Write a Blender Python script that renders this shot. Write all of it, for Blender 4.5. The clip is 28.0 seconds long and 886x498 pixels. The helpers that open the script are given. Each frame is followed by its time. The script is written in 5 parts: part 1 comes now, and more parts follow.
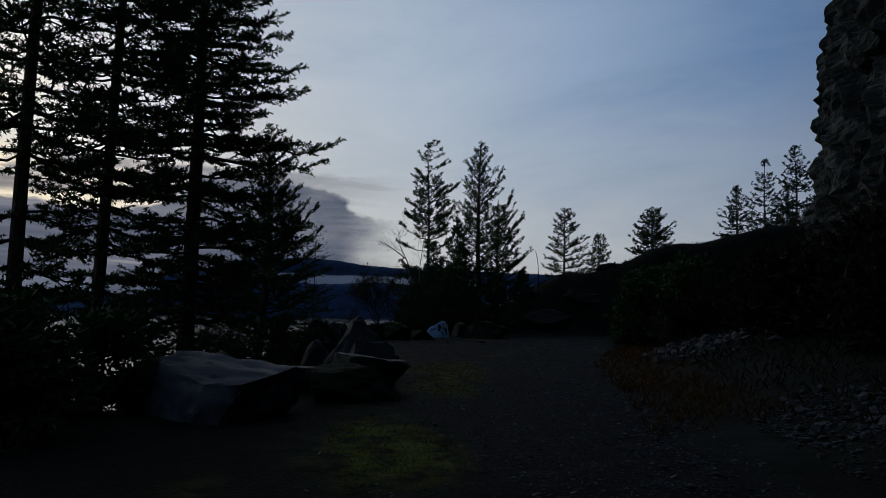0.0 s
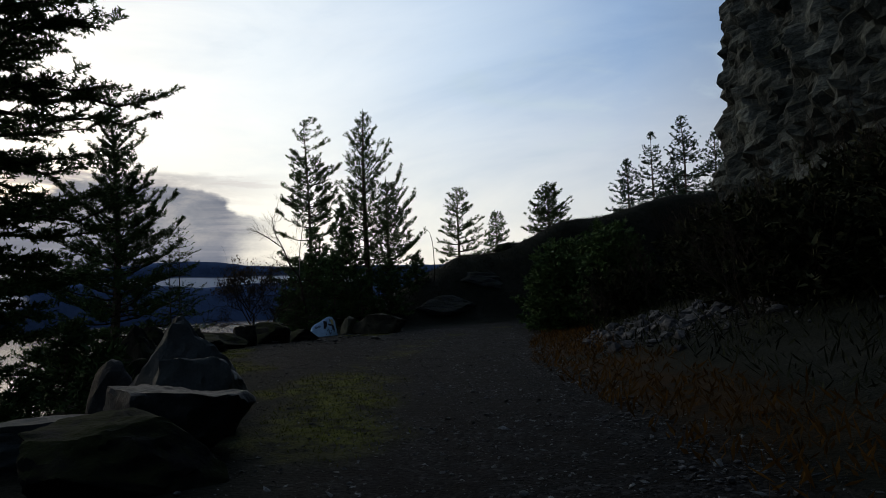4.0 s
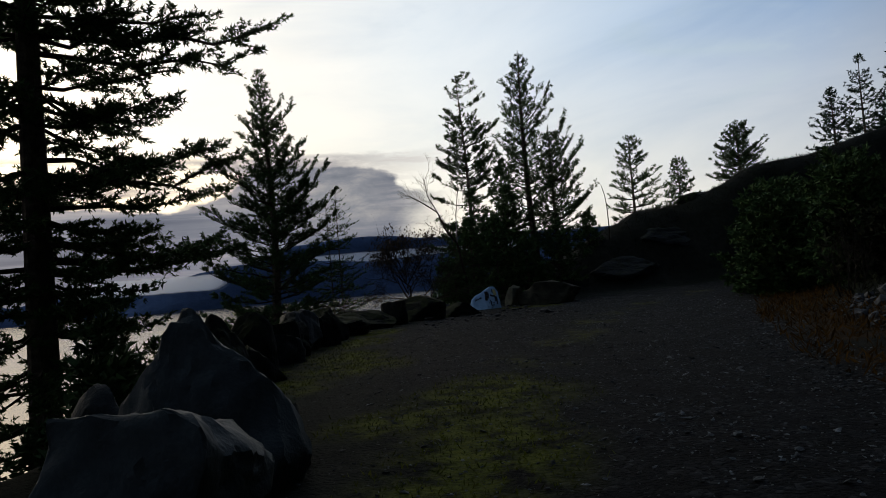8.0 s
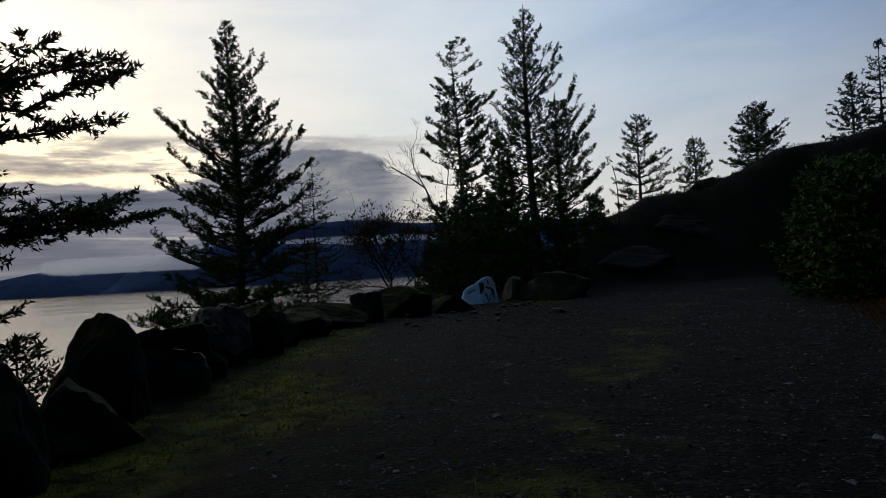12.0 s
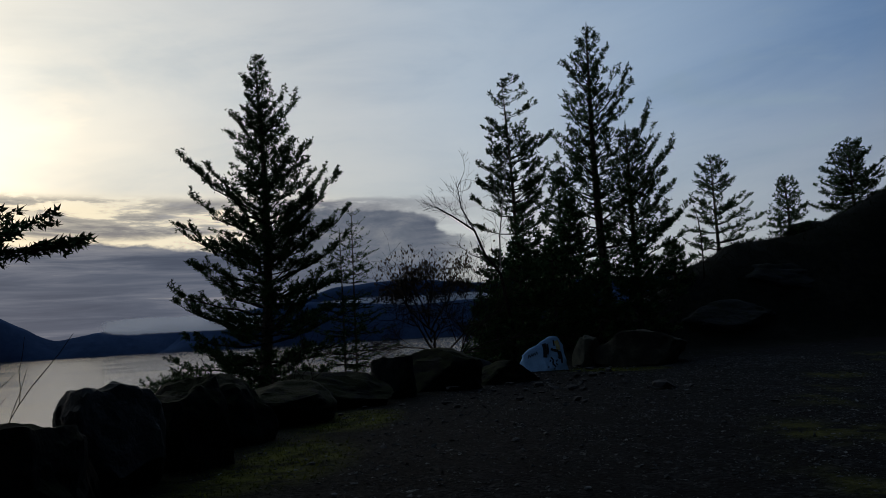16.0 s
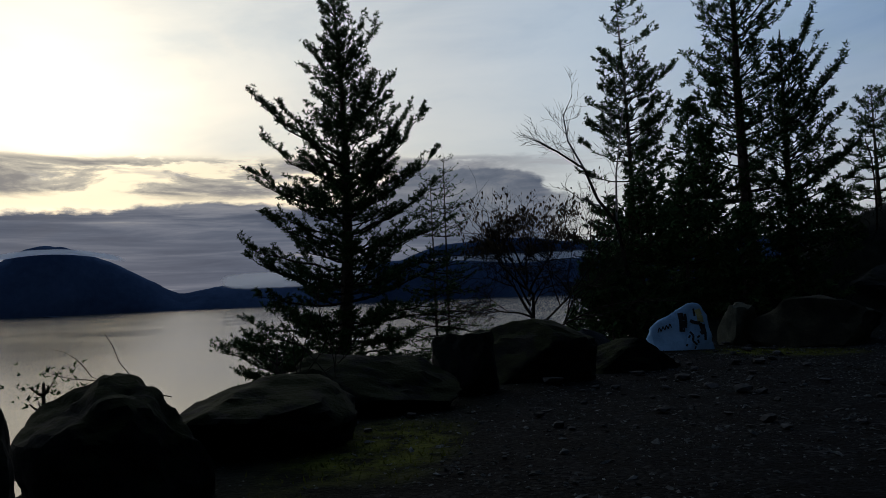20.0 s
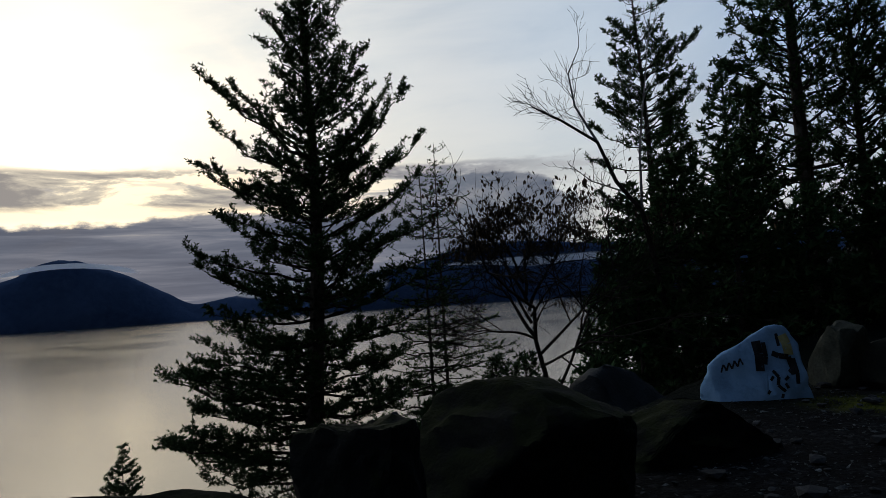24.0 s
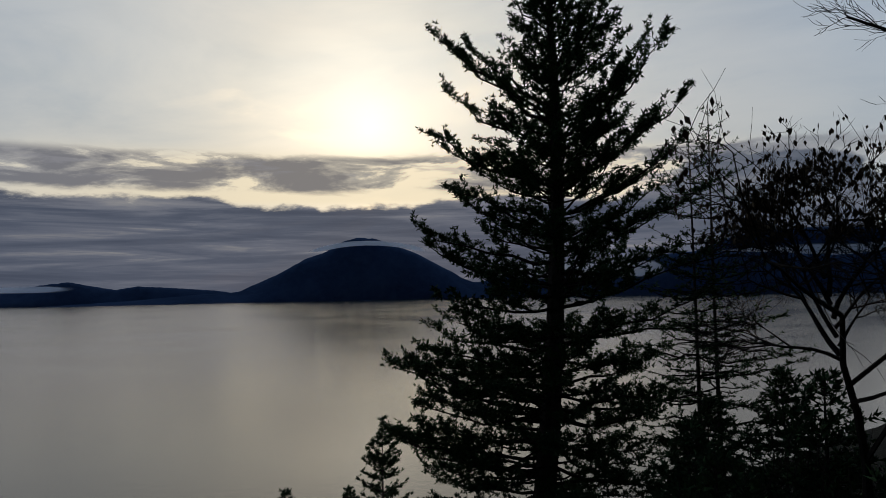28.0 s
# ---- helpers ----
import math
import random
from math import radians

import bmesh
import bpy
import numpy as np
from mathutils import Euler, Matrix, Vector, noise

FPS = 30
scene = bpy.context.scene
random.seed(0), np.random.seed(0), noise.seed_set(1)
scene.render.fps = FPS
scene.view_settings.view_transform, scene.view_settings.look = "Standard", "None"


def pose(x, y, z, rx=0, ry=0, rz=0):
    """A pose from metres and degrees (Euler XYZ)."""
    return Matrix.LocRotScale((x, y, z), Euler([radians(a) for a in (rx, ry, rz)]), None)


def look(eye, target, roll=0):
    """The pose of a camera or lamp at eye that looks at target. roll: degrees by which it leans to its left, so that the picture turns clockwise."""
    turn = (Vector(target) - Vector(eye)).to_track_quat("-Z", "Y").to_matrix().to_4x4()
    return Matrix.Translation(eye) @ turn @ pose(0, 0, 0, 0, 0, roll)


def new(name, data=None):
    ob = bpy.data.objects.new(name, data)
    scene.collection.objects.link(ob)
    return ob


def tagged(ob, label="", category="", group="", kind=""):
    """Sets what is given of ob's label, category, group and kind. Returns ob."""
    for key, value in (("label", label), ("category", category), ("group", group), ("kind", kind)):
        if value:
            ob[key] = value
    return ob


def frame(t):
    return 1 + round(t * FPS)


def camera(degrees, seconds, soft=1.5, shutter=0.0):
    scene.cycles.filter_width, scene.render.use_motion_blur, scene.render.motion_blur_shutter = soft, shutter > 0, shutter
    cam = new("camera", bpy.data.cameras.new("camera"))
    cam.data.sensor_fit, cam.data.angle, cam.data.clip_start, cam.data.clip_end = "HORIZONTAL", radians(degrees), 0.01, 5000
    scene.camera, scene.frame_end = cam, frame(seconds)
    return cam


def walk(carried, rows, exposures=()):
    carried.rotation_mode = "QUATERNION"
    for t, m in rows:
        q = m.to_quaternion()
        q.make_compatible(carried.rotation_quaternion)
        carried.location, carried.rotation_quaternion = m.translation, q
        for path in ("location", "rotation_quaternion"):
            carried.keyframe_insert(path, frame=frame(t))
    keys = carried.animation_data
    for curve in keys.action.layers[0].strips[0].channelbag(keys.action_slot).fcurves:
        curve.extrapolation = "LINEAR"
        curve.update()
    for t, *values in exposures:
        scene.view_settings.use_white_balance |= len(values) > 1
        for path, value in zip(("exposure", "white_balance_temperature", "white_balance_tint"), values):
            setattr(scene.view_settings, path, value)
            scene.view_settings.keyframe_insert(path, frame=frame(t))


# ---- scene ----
cam = camera(62.1, 28.0, soft=0.8)

# the walk: seconds, eye, target, roll
PATH = [
    (0, (-0.568, -42.671, 1.460), (-0.240, -38.699, 1.803), 1.24),
    (0.5, (-0.551, -41.914, 1.425), (0.296, -38.010, 1.620), -3.27),
    (1, (-0.513, -41.141, 1.410), (0.456, -37.260, 1.385), -2.02),
    (1.5, (-0.459, -40.378, 1.397), (0.728, -36.558, 1.408), -2.59),
    (2, (-0.349, -39.605, 1.384), (0.770, -35.766, 1.282), -3.11),
    (2.5, (-0.229, -38.867, 1.382), (1.092, -35.092, 1.457), -3.42),
    (4.5, (0.220, -36.167, 1.299), (0.999, -32.255, 1.600), -2.85),
    (5, (0.295, -35.579, 1.257), (0.884, -31.627, 1.446), -4.43),
    (5.5, (0.444, -34.923, 1.324), (0.597, -30.928, 1.463), -6.21),
    (6, (0.578, -34.342, 1.356), (0.553, -30.347, 1.562), -4.32),
    (6.5, (0.687, -33.715, 1.399), (0.655, -29.719, 1.553), -5.64),
    (7, (0.727, -33.095, 1.399), (0.837, -29.103, 1.638), -5.69),
    (7.5, (0.808, -32.436, 1.397), (0.687, -28.446, 1.646), -6.20),
    (8, (0.904, -31.761, 1.375), (0.932, -27.765, 1.547), -4.95),
    (8.5, (0.960, -31.079, 1.332), (0.965, -27.083, 1.494), -6.30),
    (9, (0.978, -30.343, 1.342), (0.896, -26.344, 1.411), -5.76),
    (9.5, (0.990, -29.676, 1.348), (0.951, -25.678, 1.446), -4.72),
    (10, (1.016, -29.016, 1.364), (1.003, -25.019, 1.521), -3.17),
    (10.5, (0.982, -28.368, 1.339), (1.121, -24.372, 1.436), -4.52),
    (11, (0.905, -27.738, 1.340), (1.247, -23.760, 1.572), -4.29),
    (11.5, (0.880, -27.052, 1.369), (1.201, -23.072, 1.603), -3.78),
    (12, (0.901, -26.366, 1.411), (0.997, -22.368, 1.504), -3.22),
    (12.5, (0.884, -25.680, 1.455), (0.908, -21.681, 1.525), -4.62),
    (13, (0.859, -25.010, 1.479), (0.808, -21.011, 1.516), -6.97),
    (13.5, (0.839, -24.379, 1.464), (0.703, -20.383, 1.595), -4.55),
    (15.5, (0.894, -21.796, 1.339), (0.460, -17.844, 1.780), -1.56),
    (16, (1.001, -21.151, 1.323), (0.831, -17.178, 1.753), -3.19),
    (16.5, (1.138, -20.497, 1.354), (0.651, -16.561, 1.869), -3.86),
    (17, (1.234, -19.890, 1.388), (0.909, -15.924, 1.797), -2.50),
    (17.5, (1.275, -19.275, 1.417), (1.122, -15.290, 1.727), -2.57),
    (18, (1.241, -18.686, 1.435), (1.141, -14.704, 1.793), -1.24),
    (18.5, (1.194, -18.062, 1.447), (0.998, -14.070, 1.595), -3.19),
    (19, (1.091, -17.434, 1.453), (0.696, -13.456, 1.593), -2.88),
    (19.5, (0.978, -16.832, 1.414), (0.603, -12.854, 1.593), -1.50),
    (20, (0.885, -16.175, 1.394), (0.139, -12.252, 1.624), -2.34),
    (20.5, (0.848, -15.532, 1.393), (0.527, -11.545, 1.428), -1.19),
    (22.5, (0.943, -12.879, 1.493), (0.456, -8.909, 1.550), 1.47),
    (23, (0.934, -12.174, 1.532), (0.513, -8.197, 1.647), -1.30),
    (23.5, (0.885, -11.445, 1.579), (0.161, -7.517, 1.802), -2.46),
    (24, (0.821, -10.770, 1.592), (0.011, -6.862, 1.852), -3.68),
    (24.5, (0.766, -10.177, 1.584), (-0.388, -6.354, 1.827), -2.99),
    (25, (0.713, -9.624, 1.594), (-0.287, -5.752, 1.715), -1.24),
    (25.5, (0.646, -9.025, 1.648), (-0.276, -5.133, 1.671), -0.23),
    (26, (0.574, -8.501, 1.659), (-1.246, -4.941, 1.768), -2.17),
    (26.5, (0.514, -8.006, 1.629), (-1.509, -4.562, 1.840), -0.53),
    (27, (0.519, -7.513, 1.624), (-1.172, -3.893, 1.816), -0.83),
    (27.5, (0.474, -7.046, 1.656), (-1.294, -3.460, 1.791), -0.98),
    (28, (0.381, -6.647, 1.719), (-1.788, -3.294, 1.946), -1.12),
]
EXPOSURE = [(0.0, -0.38, 6250, 10), (0.4, 0.0, 6350, 10), (1.0, 0.55, 6750, 10), (2.5, 0.6, 6900, 10), (4.5, 0.66, 7450, 10), (8.0, 0.53, 7400, 10), (11.0, 0.34, 7100, 10), (13.5, 0.05, 6950, 10),
            (15.5, -0.3, 6400, 8), (17.0, -0.34, 6400, 8), (18.0, -0.2, 6400, 8), (19.0, -0.02, 6350, 8), (20.0, -0.2, 6400, 8), (20.5, -0.25, 6450, 8), (22.5, 0.45, 6600, 9), (23.5, 0.22, 6600, 9), (24.5, -0.2, 6550, 9), (26.0, -0.35, 6500, 9), (28.0, -0.55, 6350, 9)]
walk(cam, [(t, look(e, g, r)) for t, e, g, r in PATH], EXPOSURE)

SEA = -38.6
SUN_AZ, SUN_EL = radians(-38.5), radians(12.5)
SUN_WAY = Vector((math.sin(SUN_AZ) * math.cos(SUN_EL), math.cos(SUN_AZ) * math.cos(SUN_EL), math.sin(SUN_EL)))


# ---- node helpers ----
class Nodes:
    """Short hand for building node trees."""

    def __init__(self, tree):
        self.tree = tree
        tree.nodes.clear()

    def add(self, kind, **values):
        n = self.tree.nodes.new(kind)
        if "operation" in values:
            n.operation = values["operation"]
        if "use_clamp" in values:
            n.use_clamp = values["use_clamp"]
        if "data_type" in values:
            n.data_type, n.blend_type = values["data_type"], values["blend_type"]
        if "interpolation_type" in values:
            n.interpolation_type = values["interpolation_type"]
        if "sky_type" in values:
            n.sky_type, n.sun_disc = values["sky_type"], values["sun_disc"]
        if "attribute_name" in values:
            n.attribute_name = values["attribute_name"]
        return n

    def put(self, socket, value):
        if isinstance(value, bpy.types.NodeSocket):
            self.tree.links.new(value, socket)
        elif value is not None:
            socket.default_value = value

    def math(self, op, a, b=0.0, c=0.0, clamp=False):
        n = self.add("ShaderNodeMath", operation=op, use_clamp=clamp)
        for s, v in zip(n.inputs, (a, b, c)):
            self.put(s, v)
        return n.outputs[0]

    def ramp(self, fac, stops, mode="LINEAR"):
        n = self.add("ShaderNodeValToRGB")
        n.color_ramp.interpolation = mode
        while len(n.color_ramp.elements) < len(stops):
            n.color_ramp.elements.new(0.5)
        for e, (p, c) in zip(n.color_ramp.elements, stops):
            e.position = p
            e.color = (*c, 1) if isinstance(c, tuple) else (c, c, c, 1)
        self.put(n.inputs[0], fac)
        return n.outputs[0]

    def span(self, v, a, b, lo=0.0, hi=1.0):
        n = self.add("ShaderNodeMapRange", interpolation_type="SMOOTHSTEP")
        for s, x in zip(n.inputs, (v, a, b, lo, hi)):
            self.put(s, x)
        return n.outputs[0]

    def mix(self, fac, a, b, blend="MIX"):
        n = self.add("ShaderNodeMix", data_type="RGBA", blend_type=blend)
        self.put(n.inputs[0], fac)
        for s, v in ((n.inputs[6], a), (n.inputs[7], b)):
            self.put(s, (*v, 1) if isinstance(v, tuple) and len(v) == 3 else v)
        return n.outputs[2]

    def noise(self, vec, scale, detail=4.0, rough=0.55, warp=0.0):
        n = self.add("ShaderNodeTexNoise")
        self.put(n.inputs["Vector"], vec)
        n.inputs["Scale"].default_value, n.inputs["Detail"].default_value = scale, detail
        n.inputs["Roughness"].default_value, n.inputs["Distortion"].default_value = rough, warp
        return n.outputs[0]

    def vec(self, x, y, z):
        n = self.add("ShaderNodeCombineXYZ")
        for s, v in zip(n.inputs, (x, y, z)):
            self.put(s, v)
        return n.outputs[0]


# ---- world: evening sky, thin high cloud before the sun, a grey bank low down ----
def build_world():
    world = bpy.data.worlds.new("evening_sky")
    scene.world = world
    world.use_nodes = True
    k = Nodes(world.node_tree)
    way = k.add("ShaderNodeTexCoord").outputs["Generated"]
    sep = k.add("ShaderNodeSeparateXYZ")
    k.put(sep.inputs[0], way)
    x, y, z = sep.outputs
    az = k.math("ARCTAN2", x, y)
    el = k.math("ARCSINE", z)
    dot = k.add("ShaderNodeVectorMath", operation="DOT_PRODUCT")
    k.put(dot.inputs[0], way)
    dot.inputs[1].default_value = SUN_WAY
    off = k.math("ARCCOSINE", k.math("MINIMUM", dot.outputs["Value"], 0.99999))
    sky = k.add("ShaderNodeTexSky", sky_type="NISHITA", sun_disc=False)
    sky.sun_elevation, sky.sun_rotation = SUN_EL, SUN_AZ % (2 * math.pi)
    sky.air_density, sky.dust_density = 1.2, 1.5
    blue = k.mix(1.0, sky.outputs[0], (0.10, 0.10, 0.10), "MULTIPLY")
    # thin veil: bright round the sun, blue-grey away from it
    veil = k.ramp(k.math("DIVIDE", off, math.pi),
                  [(0.0, (1.9, 1.84, 1.62)), (0.025, (1.35, 1.30, 1.16)), (0.055, (1.02, 1.00, 0.92)), (0.10, (0.80, 0.82, 0.82)), (0.15, (0.66, 0.70, 0.75)), (0.21, (0.54, 0.63, 0.75)),
                   (0.29, (0.34, 0.46, 0.65)), (0.36, (0.17, 0.28, 0.49)), (0.46, (0.04, 0.07, 0.15)), (0.55, (0.018, 0.026, 0.05)), (1.0, (0.012, 0.02, 0.04))], "LINEAR")
    warm = k.math("MULTIPLY", k.span(el, 0.33, 0.0), k.span(off, 1.3, 0.15))
    veil = k.mix(k.math("MULTIPLY", warm, 0.34), veil, (1.02, 0.95, 0.80))
    haze = k.math("MULTIPLY", k.span(el, 0.34, 0.06), k.span(off, 1.75, 1.2))
    veil = k.mix(k.math("MULTIPLY", haze, 0.58), veil, (0.68, 0.67, 0.64))
    # streaks in the veil
    flow = k.vec(k.math("MULTIPLY", az, 2.2), k.math("MULTIPLY", el, 7.0), k.math("MULTIPLY", az, 0.6))
    streak = k.noise(flow, 1.6, 5.0, 0.55, 0.6)
    hole = k.span(streak, 0.56, 0.72)
    sheet = k.mix(k.math("MULTIPLY", hole, 0.42), veil, k.mix(0.5, blue, (0.42, 0.56, 0.74)))
    sheet = k.mix(k.span(streak, 0.30, 0.50, 0.08, 0.0), sheet, (0.40, 0.42, 0.48))
    base = k.mix(0.86, blue, sheet)
    fold = k.noise(k.vec(k.math("ADD", k.math("MULTIPLY", az, 1.3), k.math("MULTIPLY", el, 2.6)), k.math("SUBTRACT", k.math("MULTIPLY", el, 5.0), k.math("MULTIPLY", az, 1.1)), 2.0), 1.7, 6.0, 0.58, 0.5)
    base = k.mix(1.0, base, k.ramp(fold, [(0.30, (0.84, 0.88, 0.93)), (0.50, (1.0, 1.0, 1.0)), (0.72, (1.10, 1.07, 1.04))]), "MULTIPLY")
    # broken cloud under the sun, over the bank
    puff = k.vec(k.math("MULTIPLY", az, 7.0), k.math("MULTIPLY", el, 30.0), 3.7)
    torn = k.noise(puff, 0.9, 8.0, 0.62, 0.35)
    near = k.span(az, 0.06, -0.20)
    ragged = k.math("ADD", el, k.math("MULTIPLY", k.math("SUBTRACT", torn, 0.5), 0.04))
    belt = k.math("MULTIPLY", k.span(ragged, 0.130, 0.143), k.span(ragged, 0.187, 0.177))
    # glow in the gaps under the sun
    gap = k.math("MULTIPLY", k.math("MULTIPLY", k.span(el, 0.11, 0.125), k.span(el, 0.20, 0.165)), k.span(off, 0.65, 0.12))
    base = k.mix(k.math("MULTIPLY", gap, 0.72), base, (1.30, 1.09, 0.74))
    broken = k.math("MULTIPLY", k.math("MULTIPLY", k.span(torn, 0.39, 0.46), belt), near)
    body = k.span(torn, 0.43, 0.55)
    dusk = k.mix(body, k.mix(k.span(off, 0.6, 0.1), (0.40, 0.41, 0.45), (0.62, 0.56, 0.47)), k.mix(k.span(off, 0.6, 0.1), (0.20, 0.21, 0.26), (0.235, 0.225, 0.24)))
    base = k.mix(k.math("MULTIPLY", broken, 0.92), base, dusk)
    # thin wisps over the heap
    wisp = k.noise(k.vec(k.math("MULTIPLY", az, 9.0), k.math("MULTIPLY", el, 70.0), 6.1), 1.0, 6.0, 0.6, 0.4)
    thin = k.math("MULTIPLY", k.math("MULTIPLY", k.span(wisp, 0.54, 0.64), k.math("MULTIPLY", k.span(el, 0.145, 0.158), k.span(el, 0.185, 0.172))), k.span(az, 0.06, -0.03))
    base = k.mix(k.math("MULTIPLY", thin, 0.45), base, (0.40, 0.39, 0.42))
    # the grey bank
    edge = k.noise(k.vec(k.math("MULTIPLY", az, 9.0), k.math("MULTIPLY", el, 22.0), 1.3), 1.0, 7.0, 0.6)
    lift = k.math("ADD", el, k.math("MULTIPLY", k.math("SUBTRACT", edge, 0.5), 0.075))
    swell = k.math("MULTIPLY", k.span(az, -0.36, -0.17), k.span(az, 0.0, -0.11))
    bank = k.span(k.math("SUBTRACT", lift, k.math("MULTIPLY", swell, 0.047)), 0.127, 0.116)
    # east of the big fir it is one soft heap
    heap = k.span(k.math("ADD", az, k.math("MULTIPLY", k.math("SUBTRACT", edge, 0.5), 0.12)), 0.035, -0.055)
    rows = k.noise(k.vec(k.math("MULTIPLY", az, 4.5), k.math("MULTIPLY", el, 62.0), 8.0), 1.0, 6.0, 0.6, 0.4)
    grey = k.ramp(rows, [(0.34, (0.068, 0.086, 0.136)), (0.48, (0.100, 0.120, 0.176)), (0.60, (0.160, 0.176, 0.232)), (0.72, (0.36, 0.345, 0.345))])
    brim = k.math("MULTIPLY", k.span(el, 0.088, 0.128), k.span(rows, 0.40, 0.60))
    grey = k.mix(k.math("MULTIPLY", brim, 0.55), grey, (0.30, 0.30, 0.335))
    lumps = k.noise(k.vec(k.math("MULTIPLY", az, 14.0), k.math("MULTIPLY", el, 34.0), 5.0), 1.0, 8.0, 0.65, 0.3)
    heaped = k.ramp(lumps, [(0.35, (0.115, 0.135, 0.180)), (0.50, (0.155, 0.175, 0.222)), (0.66, (0.25, 0.26, 0.29))])
    grey = k.mix(k.math("MULTIPLY", swell, k.span(el, 0.05, 0.11)), grey, heaped)
    base = k.mix(k.math("MULTIPLY", k.math("MULTIPLY", bank, heap), 0.97), base, grey)
    # beyond the trees the bank thins to a pale haze
    pale = k.math("MULTIPLY", k.span(el, 0.09, 0.02), k.span(az, 0.02, 0.2))
    base = k.mix(k.math("MULTIPLY", pale, 0.6), base, (0.55, 0.52, 0.50))
    under = k.mix(k.span(el, -0.02, 0.0), (0.03, 0.035, 0.045), base)
    bg = k.add("ShaderNodeBackground")
    k.put(bg.inputs[0], under)
    bg.inputs[1].default_value = 1.0
    out = k.add("ShaderNodeOutputWorld")
    k.put(out.inputs[0], bg.outputs[0])


build_world()
sun = new("sun", bpy.data.lights.new("sun", "SUN"))
sun.data.energy, sun.data.angle, sun.data.color = 0.5, radians(90), (1.0, 0.9, 0.75)
sun.matrix_world = look(SUN_WAY * 100, (0, 0, 0))


# ---- materials ----
def material(name, colours, scale=4.0, rough=0.8, bump=0.3, grain=40.0, metal=0.0, specular=0.06, coords="Object", sway=0.0, thick=0.02, extra=None, thin=0.0):
    """Three colours mixed by coarse and fine noise, with relief."""
    m = bpy.data.materials.new(name)
    m.use_nodes = True
    k = Nodes(m.node_tree)
    tc = k.add("ShaderNodeTexCoord").outputs[coords]
    coarse, fine = k.noise(tc, scale, 5.0, 0.6, 0.3), k.noise(tc, grain, 4.0, 0.6)
    col = k.ramp(k.math("ADD", k.math("MULTIPLY", coarse, 0.7), k.math("MULTIPLY", fine, 0.3)),
                 [(0.36, colours[0]), (0.50, colours[1]), (0.64, colours[2])])
    if sway:
        rnd = k.add("ShaderNodeNewGeometry").outputs["Random Per Island"]
        col = k.mix(1.0, col, k.ramp(rnd, [(0.0, 1 - sway), (1.0, 1 + sway)]), "MULTIPLY")
    if extra:
        col = extra(k, tc, col)
    b = k.add("ShaderNodeBsdfPrincipled")
    k.put(b.inputs["Base Color"], col)
    k.put(b.inputs["Roughness"], k.math("ADD", rough - 0.1, k.math("MULTIPLY", fine, 0.2)))
    b.inputs["Metallic"].default_value = metal
    b.inputs["Specular IOR Level"].default_value = specular
    bp = k.add("ShaderNodeBump")
    bp.inputs["Strength"].default_value, bp.inputs["Distance"].default_value = bump, thick
    k.put(bp.inputs["Height"], k.math("ADD", fine, k.math("MULTIPLY", coarse, 1.5)))
    k.put(b.inputs["Normal"], bp.outputs[0])
    o = k.add("ShaderNodeOutputMaterial")
    if thin:
        t = k.add("ShaderNodeBsdfTranslucent")
        k.put(t.inputs[0], col)
        x = k.add("ShaderNodeMixShader")
        x.inputs[0].default_value = thin
        k.put(x.inputs[1], b.outputs[0]), k.put(x.inputs[2], t.outputs[0])
        k.put(o.inputs[0], x.outputs[0])
    else:
        k.put(o.inputs[0], b.outputs[0])
    return m


def mossy(amount, tint=(0.013, 0.017, 0.004)):
    """Moss on what faces up."""
    def work(k, tc, col):
        geo = k.add("ShaderNodeNewGeometry")
        sep = k.add("ShaderNodeSeparateXYZ")
        k.put(sep.inputs[0], geo.outputs["Normal"])
        patch = k.noise(tc, 2.3, 5.0, 0.65)
        on = k.math("MULTIPLY", k.span(sep.outputs[2], 0.25, 0.8), k.span(patch, 0.60 - 0.25 * amount, 0.72 - 0.2 * amount))
        return k.mix(k.math("MULTIPLY", on, amount), col, tint)
    return work


ROCK = material("grey_rock", [(0.0042, 0.0056, 0.0064), (0.0095, 0.0122, 0.0138), (0.0250, 0.0300, 0.0325)], 1.6, 0.62, 0.6, 22.0, specular=0.15, thick=0.03, extra=mossy(0.45))
PALE_ROCK = material("pale_granite", [(0.0256, 0.0312, 0.0388), (0.0449, 0.0529, 0.0646), (0.0684, 0.0780, 0.0905)], 2.0, 0.6, 0.5, 30.0, specular=0.15, extra=mossy(0.12))
TEAL_ROCK = material("grey_green_granite", [(0.0130, 0.0190, 0.0200), (0.0230, 0.0310, 0.0330), (0.0390, 0.0480, 0.0500)], 2.0, 0.6, 0.5, 30.0, specular=0.15, extra=mossy(0.12))
MOSS_ROCK = material("mossy_rock", [(0.0032, 0.0038, 0.0033), (0.0070, 0.0078, 0.0070), (0.0150, 0.0152, 0.0138)], 1.8, 0.85, 0.6, 24.0, thick=0.03, extra=mossy(0.85))
WHITE_ROCK = material("white_painted_rock", [(0.175, 0.306, 0.466), (0.241, 0.409, 0.599), (0.275, 0.447, 0.632)], 3.0, 0.55, 0.35, 26.0)
BLACK_PAINT = material("black_spray_paint", [(0.012, 0.012, 0.014), (0.02, 0.02, 0.022), (0.035, 0.035, 0.04)], 9.0, 0.5, 0.1, 60.0)
YELLOW_PAINT = material("ochre_spray_paint", [(0.30, 0.25, 0.10), (0.42, 0.36, 0.15), (0.5, 0.45, 0.22)], 9.0, 0.5, 0.1, 60.0)
